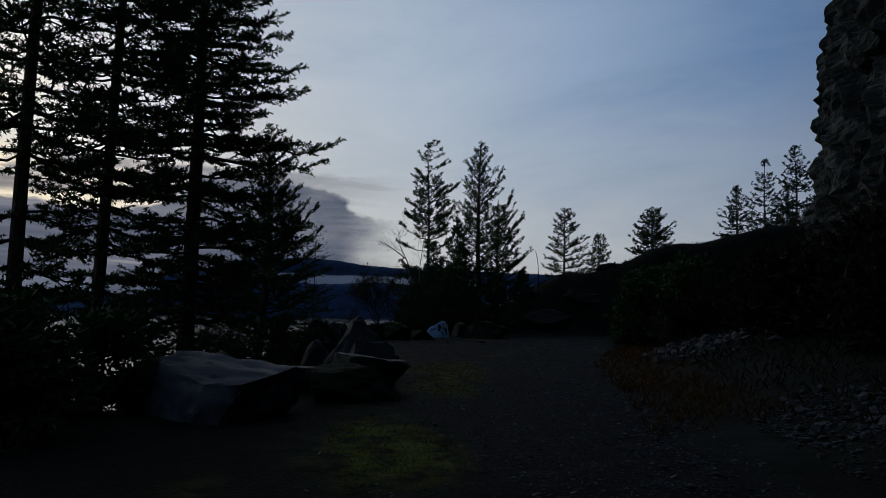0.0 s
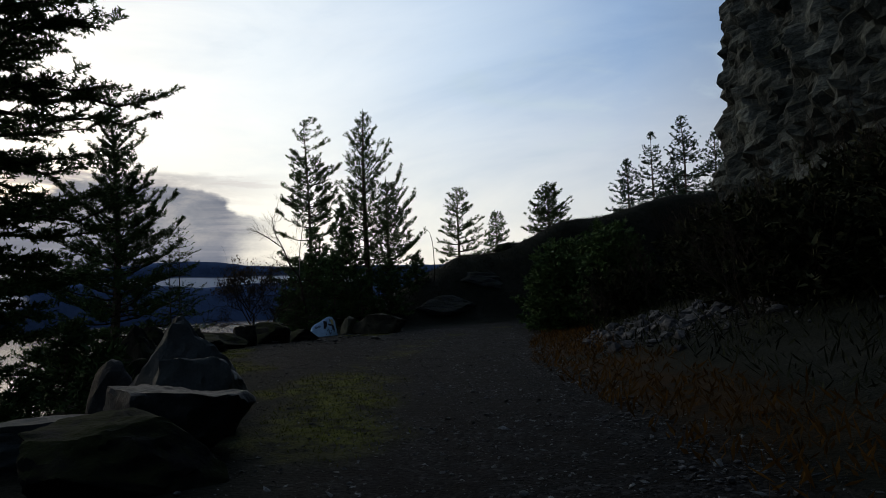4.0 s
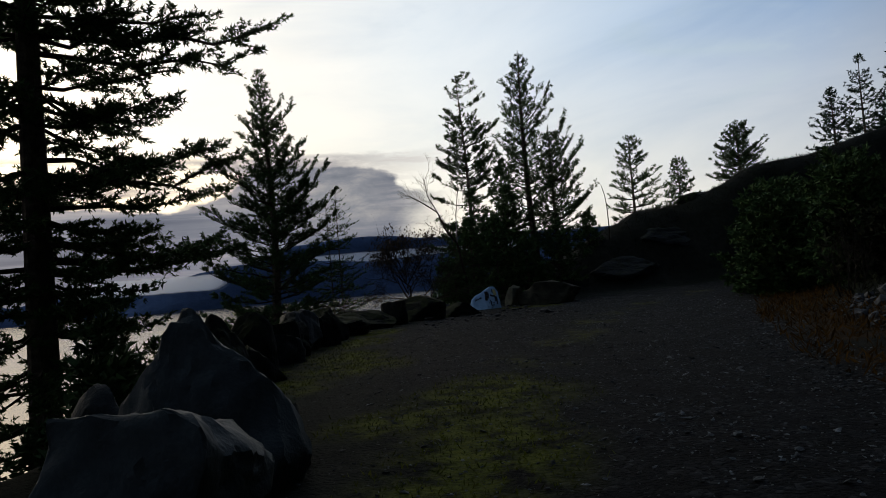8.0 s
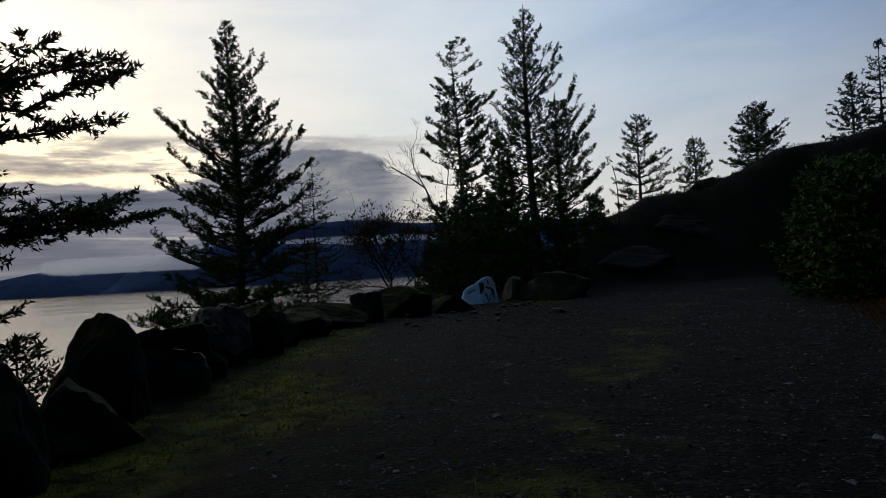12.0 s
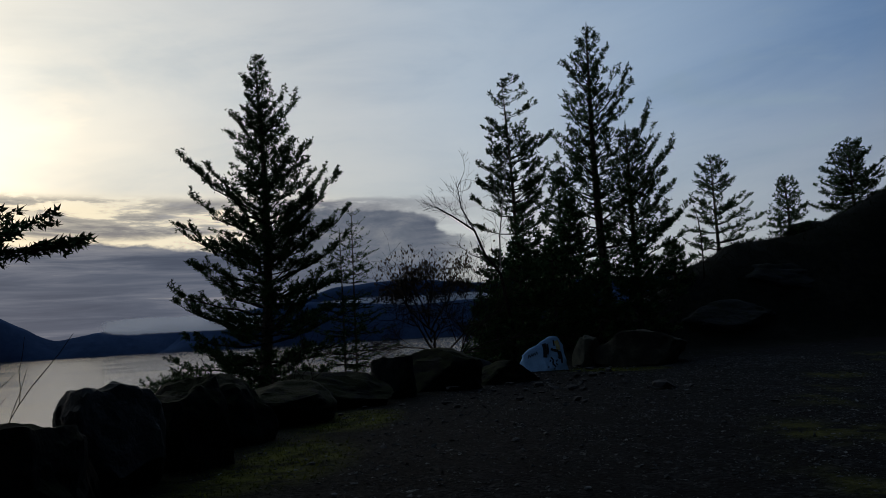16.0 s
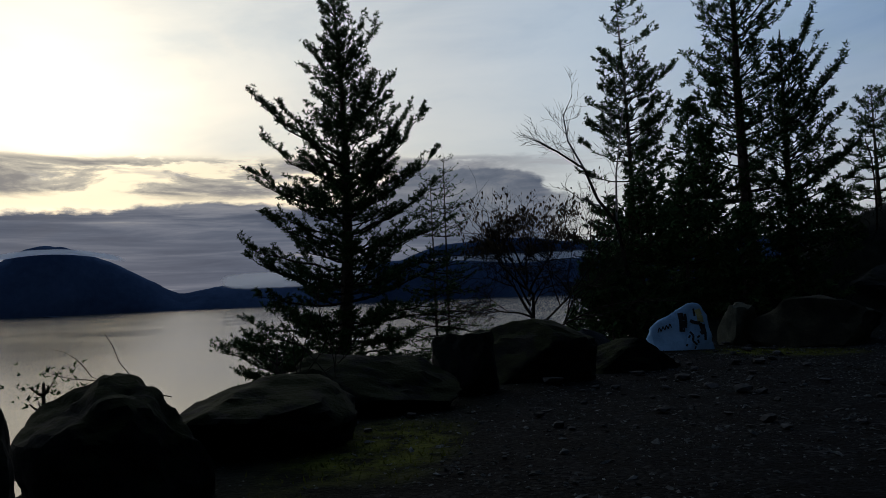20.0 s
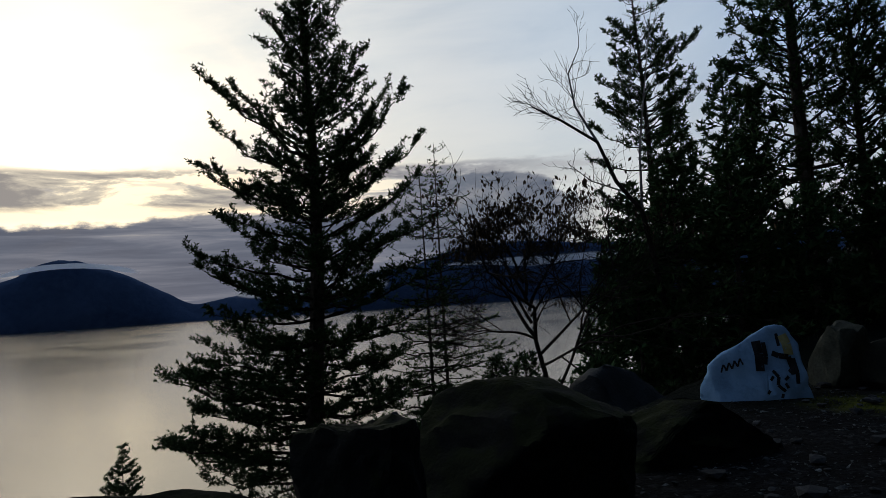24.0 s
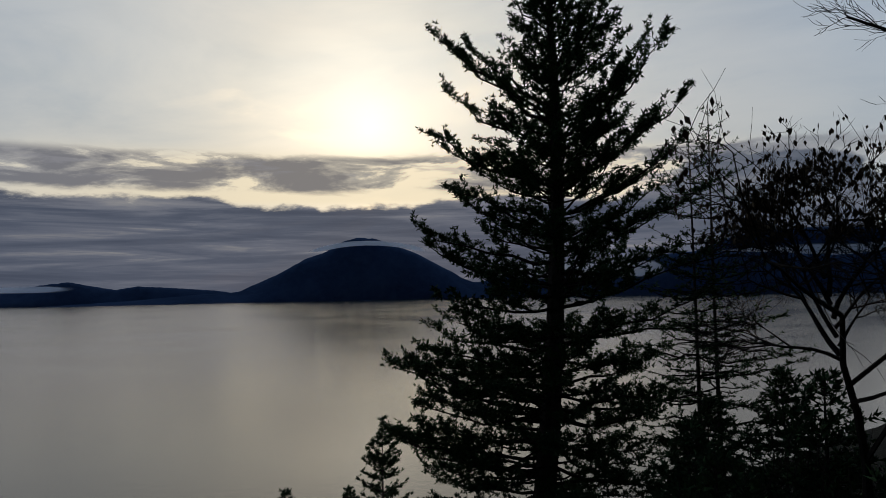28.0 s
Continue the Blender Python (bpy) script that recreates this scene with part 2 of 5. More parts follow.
OCHRE_ROCK = material("ochre_lichen_rock", [(0.0110, 0.0105, 0.0077), (0.0220, 0.0204, 0.0132), (0.0468, 0.0429, 0.0275)], 2.2, 0.8, 0.5, 25.0, extra=mossy(0.4))
OUTCROP = material("dark_outcrop_rock", [(0.007, 0.009, 0.010), (0.014, 0.017, 0.018), (0.028, 0.032, 0.033)], 0.6, 0.85, 0.7, 6.0, thick=0.1, extra=mossy(0.6, (0.012, 0.016, 0.006)))
LICHEN_ROCK = material("pale_lichen_rock", [(0.026, 0.027, 0.019), (0.046, 0.047, 0.034), (0.075, 0.076, 0.058)], 2.5, 0.8, 0.5, 25.0)
CLIFF = material("cliff_rock", [(0.0080, 0.0108, 0.0108), (0.0250, 0.0310, 0.0300), (0.0700, 0.0810, 0.0760)], 0.6, 0.8, 0.9, 5.0, thick=0.15, extra=mossy(0.6, (0.02, 0.022, 0.008)))
STONE = material("broken_stone", [(0.0120, 0.0130, 0.0145), (0.0270, 0.0288, 0.0310), (0.0640, 0.0650, 0.0660)], 3.0, 0.7, 0.4, 30.0, sway=0.45)
GRAVEL = material("road_gravel", [(0.0175, 0.0205, 0.0220), (0.0460, 0.0530, 0.0555), (0.1320, 0.1440, 0.1460)], 6.0, 0.75, 0.4, 50.0, sway=0.6)
BARK = material("fir_bark", [(0.0300, 0.0240, 0.0192), (0.0660, 0.0540, 0.0432), (0.1140, 0.0960, 0.0792)], 5.0, 0.9, 0.9, 26.0, specular=0.04, thick=0.04)
TWIG = material("twig_bark", [(0.0146, 0.0117, 0.0088), (0.0268, 0.0219, 0.0171), (0.0439, 0.0366, 0.0292)], 6.0, 0.9, 0.3, 40.0, specular=0.04)
BIRCH = material("pale_bark", [(0.0800, 0.0750, 0.0700), (0.1500, 0.1450, 0.1350), (0.2100, 0.2050, 0.1950)], 6.0, 0.8, 0.3, 30.0, specular=0.2)
NEEDLE = material("fir_needles", [(0.0244, 0.0502, 0.0209), (0.0418, 0.0798, 0.0278), (0.0696, 0.1114, 0.0383)], 1.2, 0.75, 0.1, 14.0, specular=0.05, sway=0.4)
# bluer copy of the fir needles, with distance haze mixed into the colour
HAZE_NEEDLE = material("haze_tinted_fir_needles", [(0.0211, 0.0416, 0.0312), (0.0351, 0.0650, 0.0437), (0.0585, 0.0910, 0.0546)], 0.8, 0.8, 0.1, 8.0, specular=0.04, sway=0.4)
UNDERGROWTH = material("rough_undergrowth", [(0.0070, 0.0092, 0.0052), (0.0150, 0.0180, 0.0092), (0.0290, 0.0300, 0.0160)], 1.4, 0.85, 0.1, 12.0, specular=0.02, sway=0.5)
CEDAR = material("shrub_needles", [(0.0190, 0.0400, 0.0150), (0.0320, 0.0600, 0.0200), (0.0540, 0.0900, 0.0270)], 1.2, 0.7, 0.1, 14.0, specular=0.05, sway=0.4)
DRY_LEAF = material("withered_leaves", [(0.035, 0.024, 0.014), (0.06, 0.042, 0.024), (0.1, 0.07, 0.04)], 3.0, 0.8, 0.1, 20.0, specular=0.05, sway=0.4)
BRACKEN = material("dead_bracken", [(0.0210, 0.0108, 0.0036), (0.0380, 0.0200, 0.0056), (0.0640, 0.0350, 0.0105)], 2.0, 0.85, 0.1, 20.0, specular=0.04, sway=0.5, thin=0.5)
GRASS = material("short_grass", [(0.0240, 0.0310, 0.0048), (0.0540, 0.0650, 0.0092), (0.0960, 0.1000, 0.0200)], 1.5, 0.8, 0.1, 20.0, specular=0.05, sway=0.5, thin=0.5)
# far woods: the blue of the air's haze is painted into the base colour
HAZE_WOOD = material("haze_blue_forested_hill", [(0.0260, 0.0458, 0.0930), (0.0338, 0.0600, 0.1200), (0.0440, 0.0740, 0.1440)], 0.004, 0.95, 0.6, 0.03, specular=0.0, thick=8.0)


def ground_material():
    m = bpy.data.materials.new("hillside_soil_and_track")
    m.use_nodes = True
    k = Nodes(m.node_tree)
    tc = k.add("ShaderNodeTexCoord").outputs["Object"]

    def mask(name):
        return k.add("ShaderNodeAttribute", attribute_name=name).outputs["Fac"]

    big, mid, fine = k.noise(tc, 0.35, 5.0, 0.6, 0.4), k.noise(tc, 2.5, 5.0, 0.65), k.noise(tc, 26.0, 5.0, 0.65)
    cell = k.add("ShaderNodeTexVoronoi")
    k.put(cell.inputs["Vector"], tc)
    cell.inputs["Scale"].default_value = 22.0
    pebble = k.ramp(cell.outputs["Color"], [(0.2, (0.0036, 0.0038, 0.0042)), (0.6, (0.0085, 0.0090, 0.0098)), (0.95, (0.0340, 0.0350, 0.0365))])
    dirt = k.ramp(fine, [(0.3, (0.0028, 0.0027, 0.0027)), (0.7, (0.0080, 0.0078, 0.0077))])
    grit = k.mix(k.span(mid, 0.40, 0.60), dirt, pebble)
    moss = k.ramp(k.math("ADD", k.math("MULTIPLY", mid, 0.6), k.math("MULTIPLY", fine, 0.4)),
                  [(0.35, (0.0150, 0.0190, 0.0034)), (0.5, (0.0470, 0.0540, 0.0080)), (0.65, (0.1000, 0.1040, 0.0180))])
    dead = k.ramp(k.math("ADD", k.math("MULTIPLY", mid, 0.5), k.math("MULTIPLY", fine, 0.5)),
                  [(0.35, (0.0078, 0.0048, 0.0024)), (0.5, (0.0192, 0.0102, 0.0036)), (0.65, (0.0330, 0.0198, 0.0072))])
    wild = k.ramp(k.math("ADD", k.math("MULTIPLY", big, 0.5), k.math("MULTIPLY", mid, 0.5)),
                  [(0.38, (0.0040, 0.0056, 0.0042)), (0.5, (0.0075, 0.0092, 0.0066)), (0.62, (0.0150, 0.0160, 0.0130))])
    col = k.mix(k.math("MULTIPLY", mask("gravel"), k.span(mid, 0.1, 0.35, 0.6, 1.0)), wild, grit)
    col = k.mix(k.math("MULTIPLY", mask("moss"), k.span(mid, 0.36, 0.55)), col, moss)
    col = k.mix(k.math("MULTIPLY", mask("bracken"), k.span(mid, 0.3, 0.5)), col, dead)
    b = k.add("ShaderNodeBsdfPrincipled")
    k.put(b.inputs["Base Color"], col)
    k.put(b.inputs["Roughness"], k.span(fine, 0.3, 0.7, 0.7, 0.95))
    b.inputs["Specular IOR Level"].default_value = 0.02
    bp = k.add("ShaderNodeBump")
    bp.inputs["Strength"].default_value, bp.inputs["Distance"].default_value = 0.7, 0.04
    k.put(bp.inputs["Height"], k.math("ADD", k.math("ADD", fine, mid), k.math("MULTIPLY", cell.outputs["Distance"], -0.8)))
    k.put(b.inputs["Normal"], bp.outputs[0])
    k.put(k.add("ShaderNodeOutputMaterial").inputs[0], b.outputs[0])
    return m


def water_material():
    m = bpy.data.materials.new("calm_sea_water")
    m.use_nodes = True
    k = Nodes(m.node_tree)
    tc = k.add("ShaderNodeTexCoord").outputs["Object"]
    b = k.add("ShaderNodeBsdfPrincipled")
    b.inputs["Base Color"].default_value = (0.012, 0.02, 0.024, 1)
    b.inputs["IOR"].default_value = 1.33
    b.inputs["Specular IOR Level"].default_value = 0.31
    slick = k.noise(tc, 0.006, 4.0, 0.5, 0.8)
    k.put(b.inputs["Roughness"], k.span(slick, 0.35, 0.65, 0.13, 0.17))
    bp = k.add("ShaderNodeBump")
    bp.inputs["Strength"].default_value, bp.inputs["Distance"].default_value = 0.16, 0.35
    k.put(bp.inputs["Height"], k.math("ADD", k.noise(tc, 0.35, 4.0, 0.6), k.math("MULTIPLY", k.noise(tc, 0.03, 3.0, 0.5), 0.7)))
    k.put(b.inputs["Normal"], bp.outputs[0])
    k.put(k.add("ShaderNodeOutputMaterial").inputs[0], b.outputs[0])
    return m


def fog_material():
    m = bpy.data.materials.new("low_fog")
    m.use_nodes = True
    k = Nodes(m.node_tree)
    uv = k.add("ShaderNodeTexCoord").outputs["UV"]
    sep = k.add("ShaderNodeSeparateXYZ")
    k.put(sep.inputs[0], uv)
    u, v = sep.outputs[0], sep.outputs[1]
    torn = k.noise(k.vec(k.math("MULTIPLY", u, 5.0), k.math("MULTIPLY", v, 1.4), 0.0), 1.3, 6.0, 0.6, 0.4)
    soft = k.math("MULTIPLY", k.math("MULTIPLY", k.span(u, 0.0, 0.22), k.span(u, 1.0, 0.78)), k.math("MULTIPLY", k.span(v, 0.0, 0.4), k.span(v, 1.0, 0.6)))
    a = k.span(k.math("ADD", k.math("MULTIPLY", soft, 0.9), k.math("MULTIPLY", torn, 0.55)), 0.50, 0.92)
    d = k.add("ShaderNodeBsdfDiffuse")
    d.inputs[0].default_value = (0.8, 0.82, 0.86, 1)
    l = k.add("ShaderNodeBsdfTranslucent")
    l.inputs[0].default_value = (0.85, 0.85, 0.86, 1)
    s = k.add("ShaderNodeAddShader")
    k.put(s.inputs[0], d.outputs[0]), k.put(s.inputs[1], l.outputs[0])
    t = k.add("ShaderNodeBsdfTransparent")
    x = k.add("ShaderNodeMixShader")
    k.put(x.inputs[0], k.math("MULTIPLY", a, 0.85)), k.put(x.inputs[1], t.outputs[0]), k.put(x.inputs[2], s.outputs[0])
    k.put(k.add("ShaderNodeOutputMaterial").inputs[0], x.outputs[0])
    return m


GROUND, WATER, FOG = ground_material(), water_material(), fog_material()


# ---- mesh helpers ----
def mesh_of(name, verts, faces, mat, smooth=False):
    me = bpy.data.meshes.new(name)
    me.from_pydata(np.asarray(verts, float).tolist(), [], faces.tolist() if isinstance(faces, np.ndarray) else faces)
    me.materials.append(mat)
    if smooth:
        me.polygons.foreach_set("use_smooth", [True] * len(me.polygons))
    me.update()
    return me


def part(name, data, mat, parent, label=""):
    """One mesh object under a thing or a part; data is a bmesh, a mesh, or (vertices, faces)."""
    if isinstance(data, bmesh.types.BMesh):
        me = bpy.data.meshes.new(name)
        data.to_mesh(me)
        data.free()
        me.materials.append(mat)
    elif isinstance(data, bpy.types.Mesh):
        me = data
    else:
        me = mesh_of(name, data[0], data[1], mat)
    ob = new(name, me)
    ob.parent = parent
    if label:
        tagged(ob, label)
    return ob


def thing(name, label, category, x=0.0, y=0.0, z=0.0, turn=0.0, group="", kind=""):
    ob = new(name)
    ob.empty_display_size = 0.2
    ob.matrix_basis = pose(x, y, z, 0, 0, turn)
    return tagged(ob, label, category, group, kind)


def unit(v):
    return v / np.maximum(np.linalg.norm(v, axis=-1, keepdims=True), 1e-9)


def tubes(lines, sides=5):
    """Joined tapered tubes; lines: list of (points n x 3, radii n)."""
    verts, faces, at = [], [], 0
    ang = np.arange(sides) / sides * 2 * math.pi
    for pts, rad in lines:
        pts, rad = np.asarray(pts, float), np.asarray(rad, float)
        way = unit(np.gradient(pts, axis=0))
        side = np.cross(way, (0.31, 0.17, 0.94) if abs(way[0, 2]) < 0.85 else (0.94, 0.31, 0.17))
        side = unit(side)
        up = np.cross(side, way)
        ring = pts[:, None] + rad[:, None, None] * (np.cos(ang)[None, :, None] * side[:, None] + np.sin(ang)[None, :, None] * up[:, None])
        verts.append(ring.reshape(-1, 3))
        n = len(pts)
        for a in range(n - 1):
            for b in range(sides):
                c = (b + 1) % sides
                faces.append((at + a * sides + b, at + a * sides + c, at + (a + 1) * sides + c, at + (a + 1) * sides + b))
        faces.append(tuple(at + (n - 1) * sides + b for b in range(sides)))
        at += n * sides
    return np.concatenate(verts), faces


def needles(pos, way, length, width, rng):
    """Pointed three-cornered sprays along way from pos."""
    n = len(pos)
    half = unit(np.cross(way, rng.normal(size=(n, 3)))) * (width * 0.5)[:, None]
    low = pos + way * (length * 0.1)[:, None]
    return np.stack([low - half, pos + way * length[:, None], low + half], 1).reshape(-1, 3), np.arange(3 * n).reshape(n, 3)


def blades(pos, way, length, width, rng):
    """Small pointed blades: four corners each, along way from pos."""
    n = len(pos)
    across = unit(np.cross(way, rng.normal(size=(n, 3))))
    mid = pos + way * (length * 0.45)[:, None]
    half = across * (width * 0.5)[:, None]
    v = np.stack([pos, mid - half, pos + way * length[:, None], mid + half], 1).reshape(-1, 3)
    return v, np.arange(4 * n).reshape(n, 4)


# ---- the lie of the land ----
EDGE = np.array([(-16, -140), (-12, -75), (-7.5, -45), (-5.4, -36), (-4.3, -32), (-3.3, -28), (-2.9, -25), (-3.0, -21), (-3.2, -17), (-3.0, -13), (-3.0, -10), (-2.7, -7.5), (-1.6, -4.6), (0.6, -1.8),
                 (2.6, 1.9), (4.6, 6.5), (5.6, 13), (8, 26), (20, 62), (40, 130)], float)
RIGHT = np.array([(8, -140), (3.4, -75), (2.2, -45), (2.5, -38), (3.4, -33.4), (4.6, -28.7), (6.1, -22), (8.3, -15.5), (11.4, -8.6), (16.0, -2), (23, 2.5), (40, 6), (90, 12)], float)
VERGE = np.array([(2.5, -140), (0.8, -75), (-0.1, -45), (0.1, -36), (0.3, -31), (0.7, -27), (0.5, -23), (-0.5, -18), (-1.0, -12), (-0.6, -8), (0.6, -4.6), (2.2, -1.6), (4.5, 0.2), (9, 4)], float)
FAR_SIDE = np.array([(3.6, 2.6), (7.0, 5.0), (11, 7.6), (16, 9.2), (24, 11), (40, 14), (90, 22)], float)


def beside(line, x, y):
    """Signed distance to a line of points, positive on its right."""
    best, sign = np.full(x.shape, 1e9), np.zeros(x.shape)
    for (ax, ay), (bx, by) in zip(line[:-1], line[1:]):
        dx, dy = bx - ax, by - ay
        t = np.clip(((x - ax) * dx + (y - ay) * dy) / (dx * dx + dy * dy), 0, 1)
        ox, oy = x - (ax + t * dx), y - (ay + t * dy)
        d = np.hypot(ox, oy)
        hit = d < best
        best = np.where(hit, d, best)
        sign = np.where(hit, np.sign(ox * dy - oy * dx), sign)
    return best * sign


def step(v, a, b):
    t = np.clip((v - a) / (b - a), 0, 1)
    return t * t * (3 - 2 * t)


def wave(x, y, size, seed):
    """A cheap smooth field of bumps."""
    r = np.random.RandomState(seed)
    out = np.zeros(x.shape)
    for n in range(5):
        a, p, q = r.uniform(0, 6.28, 3)
        f = r.uniform(0.6, 1.7) * 6.28 / size
        out += np.sin((x * math.cos(a) + y * math.sin(a)) * f + p) * math.cos(q * 0.3)
    return out / 5


def height(x, y):
    x, y = np.asarray(x, float), np.asarray(y, float)
    out = -beside(EDGE, x, y)
    drop = np.where(out > 0, np.interp(out, [0, 1.5, 5, 40, 70, 120], [0, 0.9, 2.8, 17, 37, 60]), 0)
    right = beside(RIGHT, x, y)
    bank = np.interp(right, [0, 1.0, 2.6, 5, 9, 14, 22, 60, 200], [0, 0.10, 0.6, 1.25, 2.6, 5.0, 10.0, 30, 60])
    far = -beside(FAR_SIDE, x, y)
    q = (x - 6) * 0.966 - (y - 8) * 0.258
    hill = np.interp(q, [-12, -7, -3, 0, 3, 5.7, 8.3, 14, 25, 31, 60, 150], [-1.5, -0.4, 0.6, 1.9, 3.4, 4.6, 5.1, 7.3, 9.8, 11.0, 14, 26])
    hill = hill * step(far, 0.0, 7.5)
    z = np.where(right > 0, np.maximum(bank, np.where(far > 0, hill, 0)), np.where(far > 0, hill, 0))
    berm = np.exp(-((out + 0.05) / 0.55) ** 2) * step(y, -24.5, -22.0) * step(-y, 7.0, 8.4)
    z = z - drop + 0.12 * berm
    rough = np.clip(np.abs(z) * 0.25, 0.0, 1.0)
    z = z + rough * (0.35 * wave(x, y, 7.0, 1) + 0.22 * wave(x, y, 2.6, 2)) + 0.05 * wave(x, y, 5.0, 3) + 0.018 * wave(x, y, 1.3, 4)
    return np.maximum(z, -62)


def level(x, y):
    return float(height(np.array([x]), np.array([y]))[0])


def spread(lo, hi, stepsize, far, grow=1.16):
    mid = list(np.arange(lo, hi + 1e-6, stepsize))
    d, a, b = stepsize, mid[0], mid[-1]
    left, right = [], []
    while b < far:
        d *= grow
        b += d
        a -= d
        left.append(a)
        right.append(b)
    return np.array(left[::-1] + mid + right)


# mossy patches: centre and half widths
MOSS = [(1.1, -25.6, 0.9, 1.9), (0.75, -28.0, 0.8, 2.2), (1.3, -23.3, 1.0, 1.7), (0.3, -24.3, 0.9, 0.8), (-0.7, -18.6, 1.1, 1.6), (-1.2, -16.8, 1.0, 1.5), (-2.4, -18.7, 0.6, 0.7), (-0.4, -34.6, 0.8, 2.2), (-1.2, -13.2, 0.8, 2.0),
        (-1.0, -9.6, 0.8, 1.6), (-1.7, -21.0, 0.8, 1.4), (4.4, -1.2, 1.6, 0.8)]


def build_ground():
    xs, ys = spread(-9, 17, 0.25, 420), spread(-48, 16, 0.28, 420)
    gx, gy = np.meshgrid(xs, ys)
    gz = height(gx, gy)
    nx, ny = len(xs), len(ys)
    idx = np.arange(nx * ny).reshape(ny, nx)
    faces = np.stack([idx[:-1, :-1], idx[:-1, 1:], idx[1:, 1:], idx[1:, :-1]], -1).reshape(-1, 4)
    me = mesh_of("ground", np.stack([gx, gy, gz], -1).reshape(-1, 3), faces, GROUND, True)
    right, left, far = beside(RIGHT, gx, gy), beside(EDGE, gx, gy), -beside(FAR_SIDE, gx, gy)
    road = step(-right, -0.5, 0.5) * step(beside(VERGE, gx, gy) + 0.5 * wave(gx, gy, 2.0, 14), -0.8, 0.7) * step(-far, -0.5, 0.6)
    patch = wave(gx, gy, 3.2, 9) + 0.6 * wave(gx, gy, 1.1, 10)
    moss = np.zeros(gx.shape)
    for mx, my, rx, ry in MOSS:
        moss = np.maximum(moss, step(np.hypot((gx - mx) / rx, (gy - my) / ry) + 0.45 * patch, 1.15, 0.45))
    strip = step(np.abs(right + 4.4 + 0.5 * wave(gx, gy, 6, 12)), 0.9, 0.2) * step(patch, 0.0, 0.3) * 0.6 * step(-far, 0, 1)
    dead = step(right, -0.5, 0.2) * step(-right, -1.7, -0.8) * step(gy, -33, -29) * step(patch, -0.5, 0.0)
    for name, field in (("gravel", road), ("moss", np.maximum(moss, strip)), ("bracken", dead)):
        at = me.attributes.new(name, "FLOAT", "POINT")
        at.data.foreach_set("value", np.clip(field, 0, 1).reshape(-1).astype(np.float32))
    tagged(new("ground", me), "dark gravel track on a hillside bench with moss and dead bracken", "ground", kind="structure")


build_ground()


def build_water():
    n = 96
    ring = [(4980 * math.cos(a), 4980 * math.sin(a), 0) for a in np.arange(n) / n * 2 * math.pi]
    me = mesh_of("water", [(0, 0, 0)] + ring, [(0, 1 + a, 1 + (a + 1) % n) for a in range(n)], WATER)
    ob = tagged(new("water", me), "calm grey sea inlet mirroring the evening sky", "water", kind="structure")
    ob.location = (0, 0, SEA)


build_water()


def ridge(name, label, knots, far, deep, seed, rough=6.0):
    """A distant wooded hill, haze put into its blue colour; knots: bearing in degrees, height in metres over the sea,
    at that distance.
    """
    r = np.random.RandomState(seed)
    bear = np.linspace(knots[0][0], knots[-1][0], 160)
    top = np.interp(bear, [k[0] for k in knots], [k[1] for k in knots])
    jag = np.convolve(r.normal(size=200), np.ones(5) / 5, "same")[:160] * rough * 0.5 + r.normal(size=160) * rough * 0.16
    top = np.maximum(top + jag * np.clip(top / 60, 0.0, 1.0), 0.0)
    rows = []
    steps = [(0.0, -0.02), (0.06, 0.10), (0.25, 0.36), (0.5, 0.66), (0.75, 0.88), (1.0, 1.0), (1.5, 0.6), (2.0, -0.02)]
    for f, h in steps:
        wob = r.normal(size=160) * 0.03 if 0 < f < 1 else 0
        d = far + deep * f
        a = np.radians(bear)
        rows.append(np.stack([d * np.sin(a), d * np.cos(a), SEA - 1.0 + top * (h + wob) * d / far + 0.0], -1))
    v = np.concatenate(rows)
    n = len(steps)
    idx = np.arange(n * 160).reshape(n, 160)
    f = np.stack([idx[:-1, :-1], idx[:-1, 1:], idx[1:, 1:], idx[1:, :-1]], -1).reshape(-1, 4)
    return tagged(new(name, mesh_of(name, v, f, HAZE_WOOD, True)), label, "hill", kind="structure")


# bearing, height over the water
ridge("backdrop_mountain", "wooded island mountain across the water, haze painted in as dark blue", [(-62, 0), (-56, 20), (-52, 40), (-48.5, 55), (-45.5, 143), (-43.6, 210), (-42.2, 244), (-40.8, 296), (-39.5, 318),
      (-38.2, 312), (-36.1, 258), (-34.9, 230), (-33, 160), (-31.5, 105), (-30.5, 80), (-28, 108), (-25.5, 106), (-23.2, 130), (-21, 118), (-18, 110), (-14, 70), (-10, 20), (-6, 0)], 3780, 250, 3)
ridge("backdrop_islands", "low islands far out on the water, haze painted in as dark blue", [(-80, 30), (-72, 60), (-66, 60), (-64, 66), (-62, 104), (-60, 120), (-57, 76), (-55.5, 95), (-54, 86), (-51, 72), (-48.5, 50), (-45, 0)], 4200, 150, 4, 4.0)
ridge("backdrop_far_shore", "forested shore behind the trees, haze painted in as dark blue", [(-24, 0), (-22, 90), (-19, 165), (-16, 200), (-13, 205), (-9, 190), (-5, 165), (-1, 180), (6, 170), (12, 190), (25, 190), (50, 160), (80, 90)], 3700, 200, 5)
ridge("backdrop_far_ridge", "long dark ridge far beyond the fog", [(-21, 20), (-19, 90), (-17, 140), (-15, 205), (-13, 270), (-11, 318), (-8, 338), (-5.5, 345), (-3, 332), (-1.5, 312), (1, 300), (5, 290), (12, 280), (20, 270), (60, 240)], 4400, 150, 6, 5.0)


